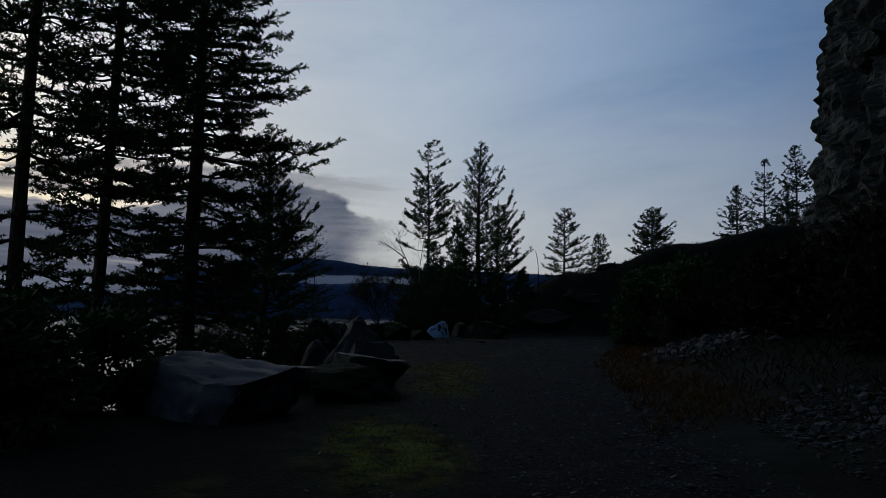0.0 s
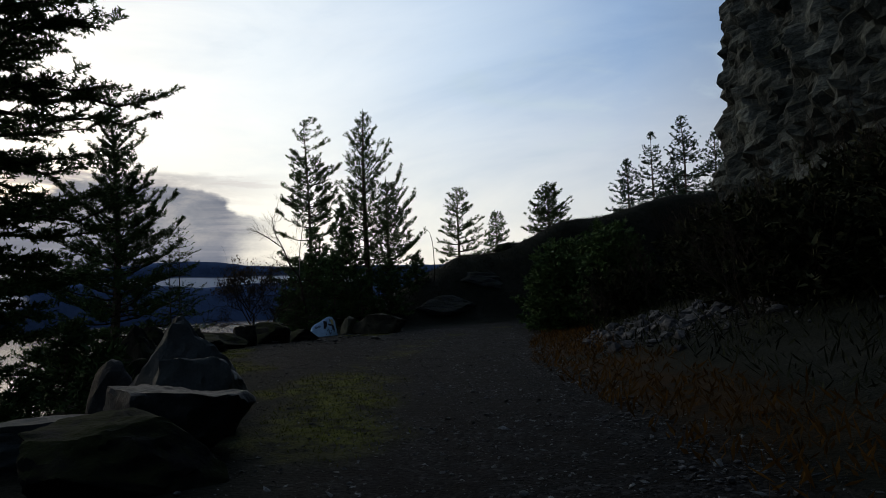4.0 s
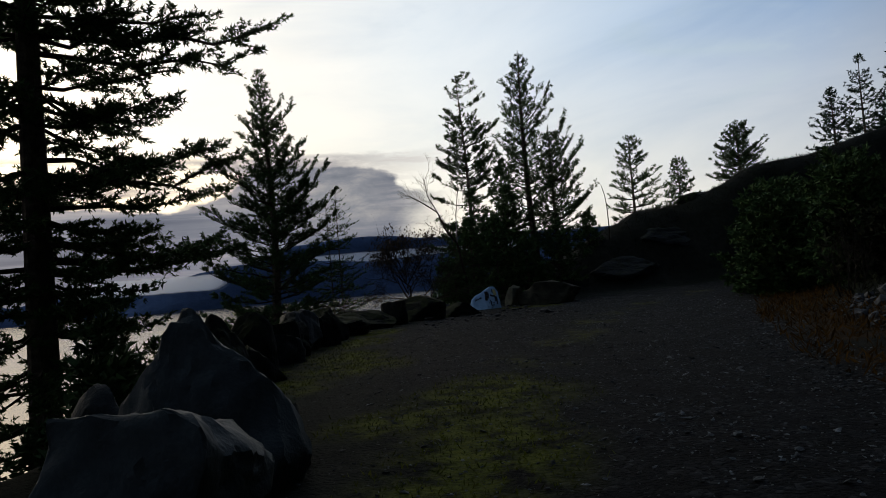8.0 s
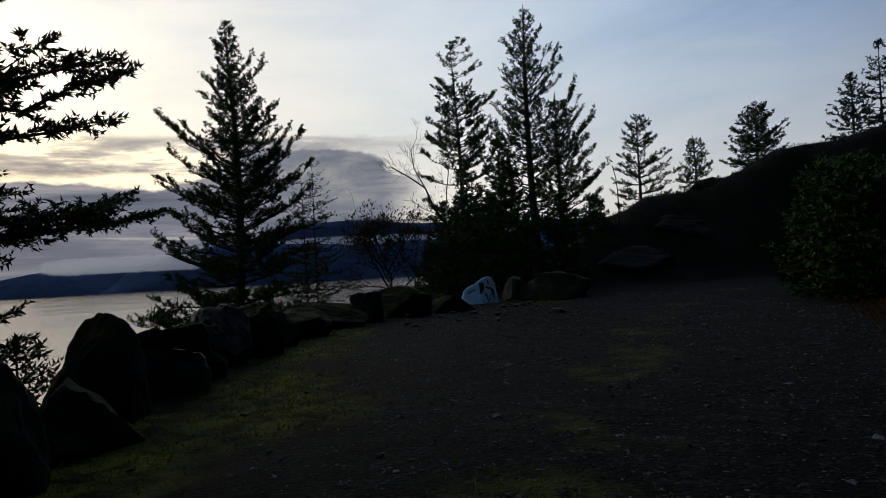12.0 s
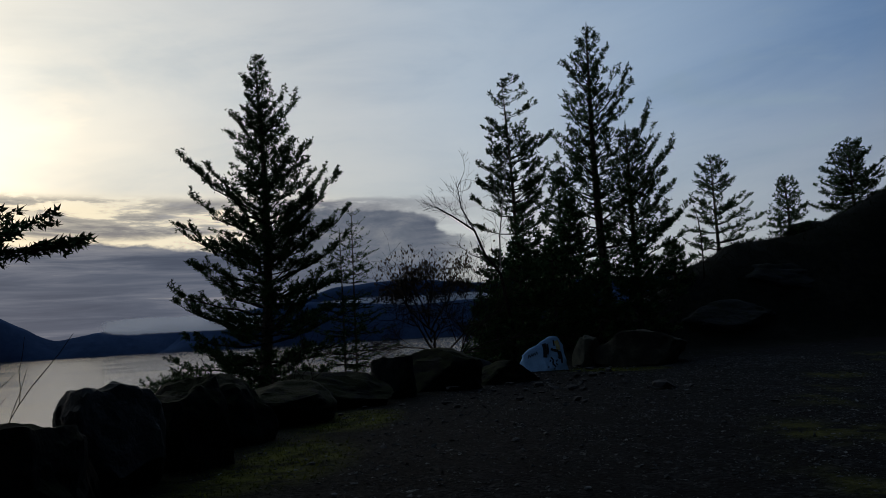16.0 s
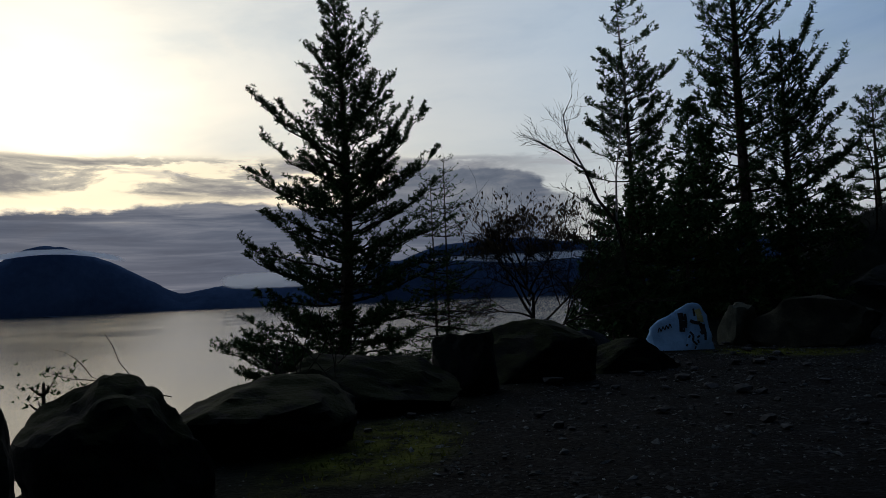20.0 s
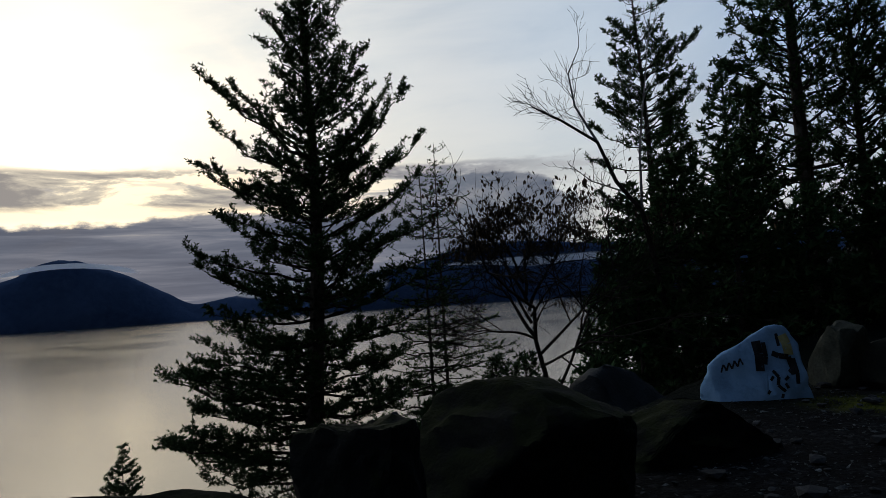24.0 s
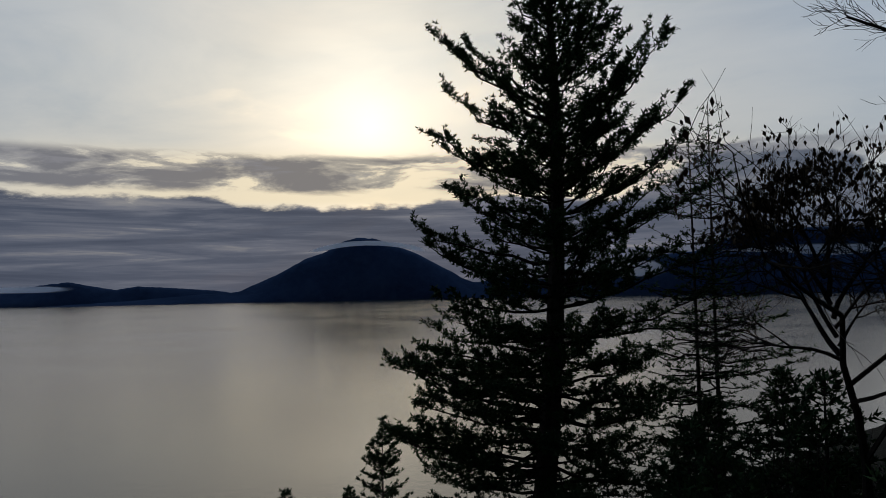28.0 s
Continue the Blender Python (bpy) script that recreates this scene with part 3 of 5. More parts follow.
def fog_bank(label, bear0, bear1, low, high, far, bow=0.0):
    """A thin lying sheet of fog, leaning back."""
    n, v, uv = 40, [], []
    for a in range(n + 1):
        f = a / n
        t = radians(bear0 + (bear1 - bear0) * f)
        lift = bow * (1 - (2 * f - 1) ** 2)
        for s in range(5):
            d = far + 25 * s
            v.append((d * math.sin(t), d * math.cos(t), SEA + lift + low + (high - low) * s / 4))
            uv.append((f, s / 4))
    faces = [(a * 5 + s, a * 5 + 5 + s, a * 5 + 6 + s, a * 5 + 1 + s) for a in range(n) for s in range(4)]
    me = mesh_of("fog", v, faces, FOG, True)
    layer = me.uv_layers.new(name="UVMap")
    for loop in me.loops:
        layer.data[loop.index].uv = uv[loop.vertex_index]
    tagged(new("backdrop_fog", me), label, "fog", kind="structure")


fog_bank("white cap cloud draped over the mountain top", -44.2, -33.4, 205, 250, 3690, 62)
fog_bank("low white fog lying before the far ridge", -15.0, 10.0, 110, 280, 4330)
fog_bank("thin fog lying between the low hills", -29.0, -15.0, 70, 190, 3660)
fog_bank("thin fog over the far islands", -80.0, -58.0, 60, 110, 4150)


# ---- cliff ----
def build_cliff():
    plan = np.array([(66, 12), (46, 5), (32.6, 2.6), (28.0, -1.0), (26.2, -5), (24, -12), (22.4, -20), (21.4, -29), (21, -38), (22.4, -52), (29, -80), (36, -120)], float)
    run = np.r_[0, np.cumsum(np.hypot(*np.diff(plan, axis=0).T))]
    u = np.linspace(0, run[-1], 430)
    px, py = np.interp(u, run, plan[:, 0]), np.interp(u, run, plan[:, 1])
    tx, ty = np.gradient(px), np.gradient(py)
    ln = np.hypot(tx, ty)
    ox, oy = ty / ln, -tx / ln
    hs = np.linspace(0, 1, 190)
    v = np.zeros((len(hs), len(u), 3))
    for b, h in enumerate(hs):
        for a in range(len(u)):
            z = 3.0 + 46.0 * h
            w = u[a] + 0.25 * z
            big = noise.fractal(Vector((u[a] * 0.16, z * 0.11, 2.0)), 1.0, 2.1, 3)
            slab = noise.cell(Vector((w * 0.30 + 0.6 * big, z * 0.13 + 0.4 * big, 5.0)))
            chip = noise.cell(Vector((w * 0.85 + 1.2 * big, z * 0.42 - u[a] * 0.2, 9.0)))
            bit = noise.cell(Vector((w * 2.1 + big, z * 1.1 + u[a] * 0.5 + big, 3.0)))
            fine = noise.fractal(Vector((u[a] * 1.1, z * 0.8, 4.0)), 0.8, 2.1, 3)
            out = 1.1 * big + 0.7 * slab + 0.36 * chip + 0.24 * bit + 0.4 * fine
            lean = 4.2 * (1 - h) ** 2 - 7.0 * max(0.0, h - 0.86) * 6
            v[b, a] = (px[a] + 1.3 + ox[a] * (out + lean), py[a] + oy[a] * (out + lean), z + 0.15 * chip)
    n, m = len(hs), len(u)
    idx = np.arange(n * m).reshape(n, m)
    f = np.stack([idx[:-1, :-1], idx[:-1, 1:], idx[1:, 1:], idx[1:, :-1]], -1).reshape(-1, 4)
    tagged(new("cliff", mesh_of("cliff", v.reshape(-1, 3), f, CLIFF)), "towering grey rock cliff with cracks and mossy ledges", "cliff", kind="structure")


build_cliff()


# ---- boulders ----
def boulder_mesh(name, size, seed, mat, cuts=11, detail=4, peak=0.0, flat=0.0):
    """An angular stone, its foot at z = 0; peak draws it to a point, flat saws off its top."""
    r = random.Random(seed)
    bm = bmesh.new()
    bmesh.ops.create_icosphere(bm, subdivisions=detail, radius=1.0)
    planes = []
    for n in range(cuts):
        d = Vector((r.gauss(0, 1), r.gauss(0, 1), r.gauss(0, 0.8))).normalized()
        planes.append((d, r.uniform(0.48, 0.80)))
    if flat:
        planes.append((Vector((r.uniform(-0.15, 0.15), r.uniform(-0.15, 0.15), 1)).normalized(), 1 - flat))
    off = Vector((r.uniform(-40, 40), r.uniform(-40, 40), r.uniform(-40, 40)))
    for v in bm.verts:
        c = v.co.copy()
        for d, far in planes:
            over = c.dot(d) - far
            if over > 0:
                c -= d * over * 0.94
        if peak and c.z > -0.2:
            k = 1 - peak * min(1.0, (c.z + 0.2) / 1.0)
            c.x *= k
            c.y *= k
        way = c.normalized()
        c += way * (0.09 * noise.fractal(c * 1.7 + off, 0.9, 2.0, 4) + 0.05 * noise.ridged_multi_fractal(c * 3.0 + off, 1.0, 2.0, 3, 1.0, 2.0) * 0.5 + 0.025 * noise.fractal(c * 7 + off, 0.9, 2.0, 2))
        v.co = c
    lo, hi = [min(v.co[a] for v in bm.verts) for a in range(3)], [max(v.co[a] for v in bm.verts) for a in range(3)]
    for v in bm.verts:
        v.co = Vector([((v.co[a] - lo[a]) / (hi[a] - lo[a]) - (0.5 if a < 2 else 0)) * size[a] for a in range(3)])
    me = bpy.data.meshes.new(name)
    bm.to_mesh(me)
    bm.free()
    me.materials.append(mat)
    me.polygons.foreach_set("use_smooth", [True] * len(me.polygons))
    me.set_sharp_from_angle(angle=radians(26))
    return me


def boulder(label, x, y, top, size, turn, seed, mat, peak=0.0, flat=0.0, detail=4, cuts=11, lean=0.0):
    """A stone half sunk in the ground; top: height of its crown, size: width and depth."""
    foot = min(level(x + dx * size[0] * 0.4, y + dy * size[1] * 0.4) for dx in (-1, 0, 1) for dy in (-1, 0, 1))
    foot -= 0.1 + 0.5 * (top - max(foot, level(x, y) - 0.2))
    ob = new("boulder", boulder_mesh("boulder", (size[0], size[1], top - foot), seed, mat, cuts, detail, peak, flat))
    ob.matrix_basis = pose(x, y, foot, lean, 0, turn)
    return tagged(ob, label, "boulder", "boulders along the drop")


boulder("large pale flat-topped granite boulder beside the track", -3.0, -31.7, 0.80, (2.9, 2.0), -24, 11, PALE_ROCK, flat=0.5, detail=5, cuts=7, lean=11)
boulder("low dark tier of a stepped boulder heap", -1.0, -30.35, 0.58, (1.5, 1.3), 12, 12, MOSS_ROCK, flat=0.42, detail=5, cuts=8)
boulder("broad dark boulder with a worn edge in a heap", -0.72, -29.1, 0.71, (1.4, 1.3), 8, 35, ROCK, flat=0.42, detail=5, cuts=8)
boulder("low pale slab lying against a boulder heap", -1.95, -28.9, 0.44, (1.8, 1.3), 15, 36, TEAL_ROCK, flat=0.4, detail=5)
boulder("stepped grey boulder with a streaked wet crown", -0.72, -27.85, 0.88, (1.25, 1.1), 6, 13, TEAL_ROCK, flat=0.36, detail=5, cuts=9)
boulder("tall pale pyramid-shaped boulder with a blunt top", -0.98, -26.2, 1.34, (1.6, 1.4), 14, 14, TEAL_ROCK, peak=0.62, flat=0.16, detail=5, cuts=9)
boulder("dark block at the foot of a tall pale boulder", -0.62, -25.75, 0.55, (0.8, 0.9), 30, 37, MOSS_ROCK, flat=0.2, detail=5)
boulder("grey boulder leaning behind a taller pale one", -1.95, -25.6, 0.78, (0.75, 0.9), 40, 15, ROCK, peak=0.3, cuts=8)
boulder("rounded low dark boulder at the edge of the drop", -1.95, -23.5, 0.66, (1.2, 1.1), 60, 38, MOSS_ROCK, detail=5)
boulder("pointed dark boulder at the edge of the drop", -2.42, -21.2, 1.19, (1.15, 1.0), 10, 16, MOSS_ROCK, peak=0.6, cuts=7, detail=5)
boulder("low dark boulder wedged between taller ones", -2.4, -19.8, 0.62, (1.3, 1.1), 70, 29, MOSS_ROCK)
boulder("rounded dark boulder at the edge of the drop", -2.68, -18.4, 1.12, (1.15, 1.2), 0, 17, MOSS_ROCK, peak=0.15, detail=5)
boulder("squat dark boulder at the edge of the drop", -2.55, -17.0, 0.62, (1.3, 1.1), 25, 18, ROCK, flat=0.2)
boulder("dark flat slab at the edge of the drop", -2.85, -15.6, 0.82, (1.7, 1.3), -8, 39, MOSS_ROCK, flat=0.42, detail=5)
boulder("flat-topped dark boulder with a sheer end", -2.5, -14.35, 1.01, (1.05, 1.1), -6, 19, ROCK, flat=0.42, cuts=7, detail=5)
boulder("blunt dark boulder close to the track", -2.2, -13.2, 0.97, (1.1, 1.1), 8, 20, MOSS_ROCK, flat=0.38, detail=5, cuts=8)
boulder("broad mossy dome of rock close to the track", -2.42, -11.5, 0.90, (1.35, 1.25), -12, 22, MOSS_ROCK, flat=0.1, detail=5)
boulder("low broad dark boulder among the row", -2.3, -9.5, 0.64, (2.0, 1.6), 24, 21, MOSS_ROCK, flat=0.15, detail=5)
boulder("broad dark boulder with a mossy crown", -1.7, -7.35, 0.70, (2.1, 1.5), 12, 40, MOSS_ROCK, detail=5)
boulder("squat dark boulder with a sheer end", -0.78, -6.15, 0.86, (0.95, 0.95), 5, 23, MOSS_ROCK, flat=0.35, detail=5, cuts=8)
boulder("big rounded boulder with a pale flank", 0.1, -4.9, 0.93, (1.8, 1.5), -18, 24, MOSS_ROCK, detail=5, peak=0.1)
boulder("low grey boulder beside the painted one", 1.35, -3.4, 0.52, (2.0, 1.4), 20, 25, MOSS_ROCK, detail=5)
boulder("upright stone with a pale ochre lichen face", 4.05, 0.5, 0.92, (0.8, 0.7), 10, 41, LICHEN_ROCK, flat=0.2, cuts=7)
boulder("broad dark boulder beside the painted one", 5.65, 0.9, 1.0, (3.2, 2.4), 14, 26, OCHRE_ROCK, flat=0.38)
boulder("dark boulder beyond the end of the row", -1.9, -2.6, 0.25, (1.6, 1.4), 35, 27, ROCK)
boulder("low dark boulder beyond the end of the row", 0.9, 0.4, 0.45, (1.7, 1.3), -15, 28, ROCK)


for label, bx, by, top, size, turn, seed in (("dark rock outcrop at the foot of the hill", 11.6, 11.2, 1.9, (5.5, 3.6), 20, 51), ("dark rock outcrop on the hill flank", 14.8, 14.2, 3.6, (5.0, 4.0), 35, 52),
                                             ("broad dark rock slab on the hill flank", 20.5, 20.5, 6.1, (7.0, 5.0), 30, 53), ("rounded dark rock dome on the hill crest", 30.5, 28.5, 8.8, (9.0, 7.0), 10, 54)):
    ob = boulder(label, bx, by, top, size, turn, seed, OUTCROP, flat=0.2, detail=5)
    ob.name = "rock_outcrop"
    tagged(ob, label, "rock", "outcrops on the hill")


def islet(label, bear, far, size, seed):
    """A low dark skerry near the far shore, in the hills' painted haze blue."""
    ob = new("islet", boulder_mesh("islet", (size, size * 0.4, size * 0.07), seed, HAZE_WOOD, 6, 3))
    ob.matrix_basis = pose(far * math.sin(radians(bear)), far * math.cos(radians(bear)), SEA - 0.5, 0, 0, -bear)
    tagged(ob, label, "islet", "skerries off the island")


for n, (bear, far, size) in enumerate(((-39.1, 3350, 62), (-41.6, 3420, 40), (-40.6, 3450, 24), (-42.3, 3450, 22))):
    islet("tiny low dark skerry off the island shore", bear, far, size, 60 + n)


def painted_mesh():
    """A wedge: long slope on one side, steep on the other."""
    bm = bmesh.new()
    for x, y, z in ((-0.72, -0.25, 0.0), (-0.71, -0.22, 0.40), (-0.57, -0.26, 0.74), (-0.24, -0.26, 0.90), (0.06, -0.22, 1.10), (0.20, -0.18, 1.20), (0.42, -0.14, 1.18), (0.55, -0.16, 1.0), (0.63, -0.30, 0.5), (0.70, -0.34, 0.0),
                    (0.1, -0.46, 0.3), (0.2, -0.5, 0.0), (-0.4, -0.42, 0.05), (-0.55, 0.5, 0.0), (-0.4, 0.42, 0.5), (0.1, 0.35, 0.95), (0.4, 0.32, 0.9), (0.62, 0.45, 0.0)):
        bm.verts.new((x, y, z))
    bmesh.ops.convex_hull(bm, input=bm.verts[:])
    bmesh.ops.bevel(bm, geom=bm.edges[:], offset=0.03, segments=1, affect="EDGES", profile=0.5, clamp_overlap=True)
    bmesh.ops.triangulate(bm, faces=bm.faces[:])
    for n in range(3):
        bmesh.ops.subdivide_edges(bm, edges=[e for e in bm.edges if e.calc_length() > 0.06], cuts=1, use_grid_fill=True)
        bmesh.ops.triangulate(bm, faces=bm.faces[:])
    bmesh.ops.recalc_face_normals(bm, faces=bm.faces[:])
    bm.normal_update()
    for v in bm.verts:
        v.co += v.normal * (0.035 * noise.fractal(v.co * 3.1, 1.0, 2.0, 3) + 0.012 * noise.fractal(v.co * 11, 1.0, 2.0, 2))
    me = bpy.data.meshes.new("boulder")
    bm.to_mesh(me)
    bm.free()
    me.materials.append(WHITE_ROCK)
    me.polygons.foreach_set("use_smooth", [True] * len(me.polygons))
    return me


def painted_rock():
    from mathutils.bvhtree import BVHTree
    me = painted_mesh()
    x, y, foot = 2.72, -0.25, -0.24
    ob = tagged(new("painted_boulder", me), "white-painted boulder with dark spray-paint marks", "boulder")
    ob.matrix_basis = pose(x, y, foot)
    tree = BVHTree.FromPolygons([v.co for v in me.vertices], [p.vertices[:] for p in me.polygons])

    def stroke(name, points, wide, mat, label):
        """A painted stroke that hugs the face turned to the track."""
        pts, bm = [Vector((a, 0, b)) for a, b in points], bmesh.new()
        for a, b in zip(pts[:-1], pts[1:]):
            n = max(2, int((b - a).length / 0.03))
            side = Vector(((b - a).z, 0, -(b - a).x)).normalized() * wide / 2
            rows = []
            for s in range(n + 1):
                c, row = a.lerp(b, s / n), []
                for w in (-1, 0, 1):
                    p = c + side * w
                    hit = tree.ray_cast(Vector((p.x, -3, p.z)), Vector((0, 1, 0)))
                    if hit[0] is not None:
                        row.append(bm.verts.new(hit[0] + hit[1] * 0.005))
                rows.append(row if len(row) == 3 else None)
            for r0, r1 in zip(rows[:-1], rows[1:]):
                if r0 and r1:
                    for w in (0, 1):
                        bm.faces.new((r0[w], r0[w + 1], r1[w + 1], r1[w]))
        part(name, bm, mat, ob, label)

    stroke("painted_mark", [(0.04, 1.0), (0.06, 0.84), (0.05, 0.62)], 0.11, BLACK_PAINT, "broad black painted stroke")
    stroke("painted_mark", [(0.13, 0.98), (0.14, 0.80), (0.12, 0.70)], 0.05, BLACK_PAINT, "black painted drip")
    stroke("painted_mark", [(0.22, 0.84), (0.30, 0.80), (0.42, 0.78), (0.47, 0.56)], 0.07, BLACK_PAINT, "bent black painted stroke")
    stroke("painted_mark", [(0.48, 0.76), (0.50, 0.58), (0.49, 0.44)], 0.05, BLACK_PAINT, "black painted drip")
    stroke("painted_mark", [(0.20, 0.62), (0.26, 0.54), (0.24, 0.44), (0.32, 0.36)], 0.04, BLACK_PAINT, "short crooked black stroke")
    stroke("painted_mark", [(0.38, 1.06), (0.42, 0.94), (0.43, 0.80)], 0.12, YELLOW_PAINT, "ochre painted stroke")
    stroke("painted_mark", [(0.31, 1.08), (0.32, 0.92)], 0.04, BLACK_PAINT, "thin black painted stroke")
    # an unreadable scrawl
    stroke("painted_mark", [(-0.42 + 0.034 * n, 0.645 + 0.012 * n + (0.06 if n % 2 else -0.03)) for n in range(9)], 0.022, BLACK_PAINT, "small black zigzag scrawl")
    for a, b, c, d in ((0.16, 0.5, 0.04, 0.05), (0.36, 0.40, -0.03, 0.06), (0.1, 0.34, 0.03, 0.04), (0.27, 0.28, 0.02, 0.05), (0.40, 0.62, 0.04, -0.06), (0.33, 0.50, 0.05, 0.04)):
        stroke("painted_mark", [(a, b), (a + c, b + d)], 0.035, BLACK_PAINT, "small black paint fleck")


painted_rock()


# ---- conifers ----
def conifer(name, label, x, y, tip, girth, crown, seed, lean=(0.0, 0.0), base=None, whorls=34, per=5, clear=0.12, rise=(-6, 42), curl=0.25, dense=1.0,
            tuft=0.15, extra=(), reach_to=(), needle=None, gaps=0.12, group="firs", bare_top=0.0, sides=7, twig_step=0.17, flat=0.8, brush=0.0):
    """A fir or pine. crown: rows of (height over the datum, reach to the left, reach to the right). rise: degrees by which low and high boughs climb.
    extra: single boughs (height, bearing with 0 to the right, length, rise)."""
    r = np.random.RandomState(seed)
    ground = level(x, y) if base is None else base
    tall = tip - ground
    root = thing(name, label, "tree", x, y, ground - 0.15, group=group)
    knots = np.array(crown, float)
    n = 14
    f = np.linspace(0, 1, n)
    bend = r.normal(size=2) * 0.01 * tall
    trunk = np.stack([lean[0] * f + bend[0] * np.sin(f * 3.1), lean[1] * f + bend[1] * np.sin(f * 3.1), f * (tall + 0.15)], -1)
    rad = girth / 2 * (1 - f) ** 0.85 + 0.012
    rad[0] *= 1.25
    part("trunk", tubes([(trunk, rad)], sides), BARK, root)

    def stem(h):
        g = np.clip((h - ground) / tall, 0, 1)
        return np.array([np.interp(g, f, trunk[:, a]) for a in range(3)]), float(np.interp(g, f, rad))

    boughs = []
    low = ground + clear * tall
    for w in range(whorls):
        g = (w + r.uniform(-0.3, 0.3)) / whorls
        h = low + (tip - low) * np.clip(g, 0, 0.985) ** 0.92
        if r.rand() < gaps:
            continue
        left, right = np.interp(h, knots[::-1, 0], knots[::-1, 1]), np.interp(h, knots[::-1, 0], knots[::-1, 2])
        spin = r.uniform(0, 360)
        for b in range(per):
            az = radians(spin + 360 / per * b + r.uniform(-22, 22))
            side = (math.cos(az) + 1) / 2
            reach = (left * (1 - side) + right * side) * (0.82 + 0.18 * abs(math.cos(az)))
            reach *= r.uniform(0.78, 1.16) if r.rand() > 0.12 else r.uniform(0.4, 0.7)
            g2 = (h - ground) / tall
            boughs.append((h, az, max(reach, 0.12), radians(rise[0] + (rise[1] - rise[0]) * g2 + r.uniform(-9, 9))))
    for h, az, reach, up in extra:
        boughs.append((h, radians(az), reach, radians(up)))

    # boughs with a known tip
    aimed = {}
    for h, end in reach_to:
        start, _ = stem(h)
        gap = np.array(end, float) - (x, y, ground - 0.15) - start
        aimed[len(boughs)] = gap
        boughs.append((h, math.atan2(gap[1], gap[0]), float(np.linalg.norm(gap)), math.asin(gap[2] / np.linalg.norm(gap))))

    wood, pos, way, size = [], [], [], []
    for number, (h, az, reach, up) in enumerate(boughs):
        start, rr = stem(h)
        m = 7
        s = np.linspace(0, 1, m)
        out = np.array([math.cos(az), math.sin(az), 0.0])
        turn = r.uniform(-0.16, 0.16)
        sidev = np.array([-math.sin(az), math.cos(az), 0.0])
        line = start + out * (s * reach * math.cos(up))[:, None] + sidev * (turn * reach * s ** 2)[:, None]
        line[:, 2] += s * reach * math.sin(up) + curl * reach * (s ** 2 - 0.75 * s)
        if number in aimed:
            line = start + aimed[number] * s[:, None]
            line[:, 2] += 0.22 * reach * (s ** 2 - s)
        line[1:-1] += r.normal(size=(m - 2, 3)) * 0.02 * reach
        thick = min(rr * 0.55, 0.010 + 0.011 * reach)
        wood.append((line, thick * (1 - s) ** 0.8 + 0.004))
        # side twigs, shorter towards the tip
        count = max(2, int(reach / twig_step * dense))
        at = 0.24 + 0.76 * r.uniform(0.0, 1.0, count) ** 0.72 if brush else r.uniform(0.10, 1.0, count) ** 0.75
        at[-1] = 1.0
        for q in at:
            p = np.array([np.interp(q, s, line[:, a]) for a in range(3)])
            fwd = unit(line[min(m - 1, int(q * (m - 1)) + 1)] - line[max(0, int(q * (m - 1)) - 0)] + 1e-6)
            if q > 0.995:
                d, ln = fwd, 0.22
            else:
                k = r.choice((-1, 1))
                ang = r.uniform(0.3, 1.4) * k
                d = fwd * math.cos(ang) + sidev * math.sin(ang)
                d[2] += r.uniform(0.0, 0.95) if brush else r.uniform(-0.25, 0.42)
                d = unit(d)
                ln = (0.20 + 0.30 * reach * (1.08 - q)) * r.uniform(0.5, 1.15)
                ln = min(0.16 + 0.25 * reach, brush * r.choice((0.3, 0.5, 0.75, 1.05)) * r.uniform(0.8, 1.2) * (1.15 - 0.45 * q)) if brush else min(ln, 0.95)
                if ln > 0.3:
                    wood.append((np.stack([p, p + d * ln * 0.9]), np.array([0.007, 0.003])))
            c = max(2, int(ln / 0.055 * dense))
            t = np.linspace(0.4 if brush else 0.1, 1.0, c)
            pos.append(p + d * (t * ln)[:, None] + r.normal(size=(c, 3)) * (0.035 if brush else 0.018))
            way.append(np.tile(d, (c, 1)))
            size.append(np.full(c, tuft) * r.uniform(0.6, 1.25, c))
    # the leader
    top = np.linspace(0.90 if not bare_top else 0.985, 1.0, 26)
    pos.append(np.stack([np.interp(top, f, trunk[:, a]) for a in range(3)], -1))
    way.append(np.tile(np.array([0, 0, 2.4]), (26, 1)))
    size.append(np.linspace(0.9, 0.35, 26) * tuft)
    pos, way, size = np.concatenate(pos), np.concatenate(way), np.concatenate(size)
    if bare_top:
        hh = pos[:, 2] + ground
        cut = tip - bare_top
        keep = (hh < cut) | (np.linalg.norm(pos[:, :2] - lean[0] * 0, axis=1) > 0.0) & (r.rand(len(hh)) < 0.8)
        pos, way, size = pos[keep], way[keep], size[keep]
    pos, way, size = np.repeat(pos, 3, 0), np.repeat(way, 3, 0), np.repeat(size, 3)
    if brush:
        way, flat = way * 0.7, 0.75
    spray = unit(way + r.normal(size=way.shape) * np.array([flat, flat, flat * 0.9]))
    crown_part = part("crown", tubes(wood, 4), TWIG, root)
    part("foliage", needles(pos, spray, size * 1.15, size * 0.46, r), needle or NEEDLE, crown_part, "sprays of short dark green needles")
    return root


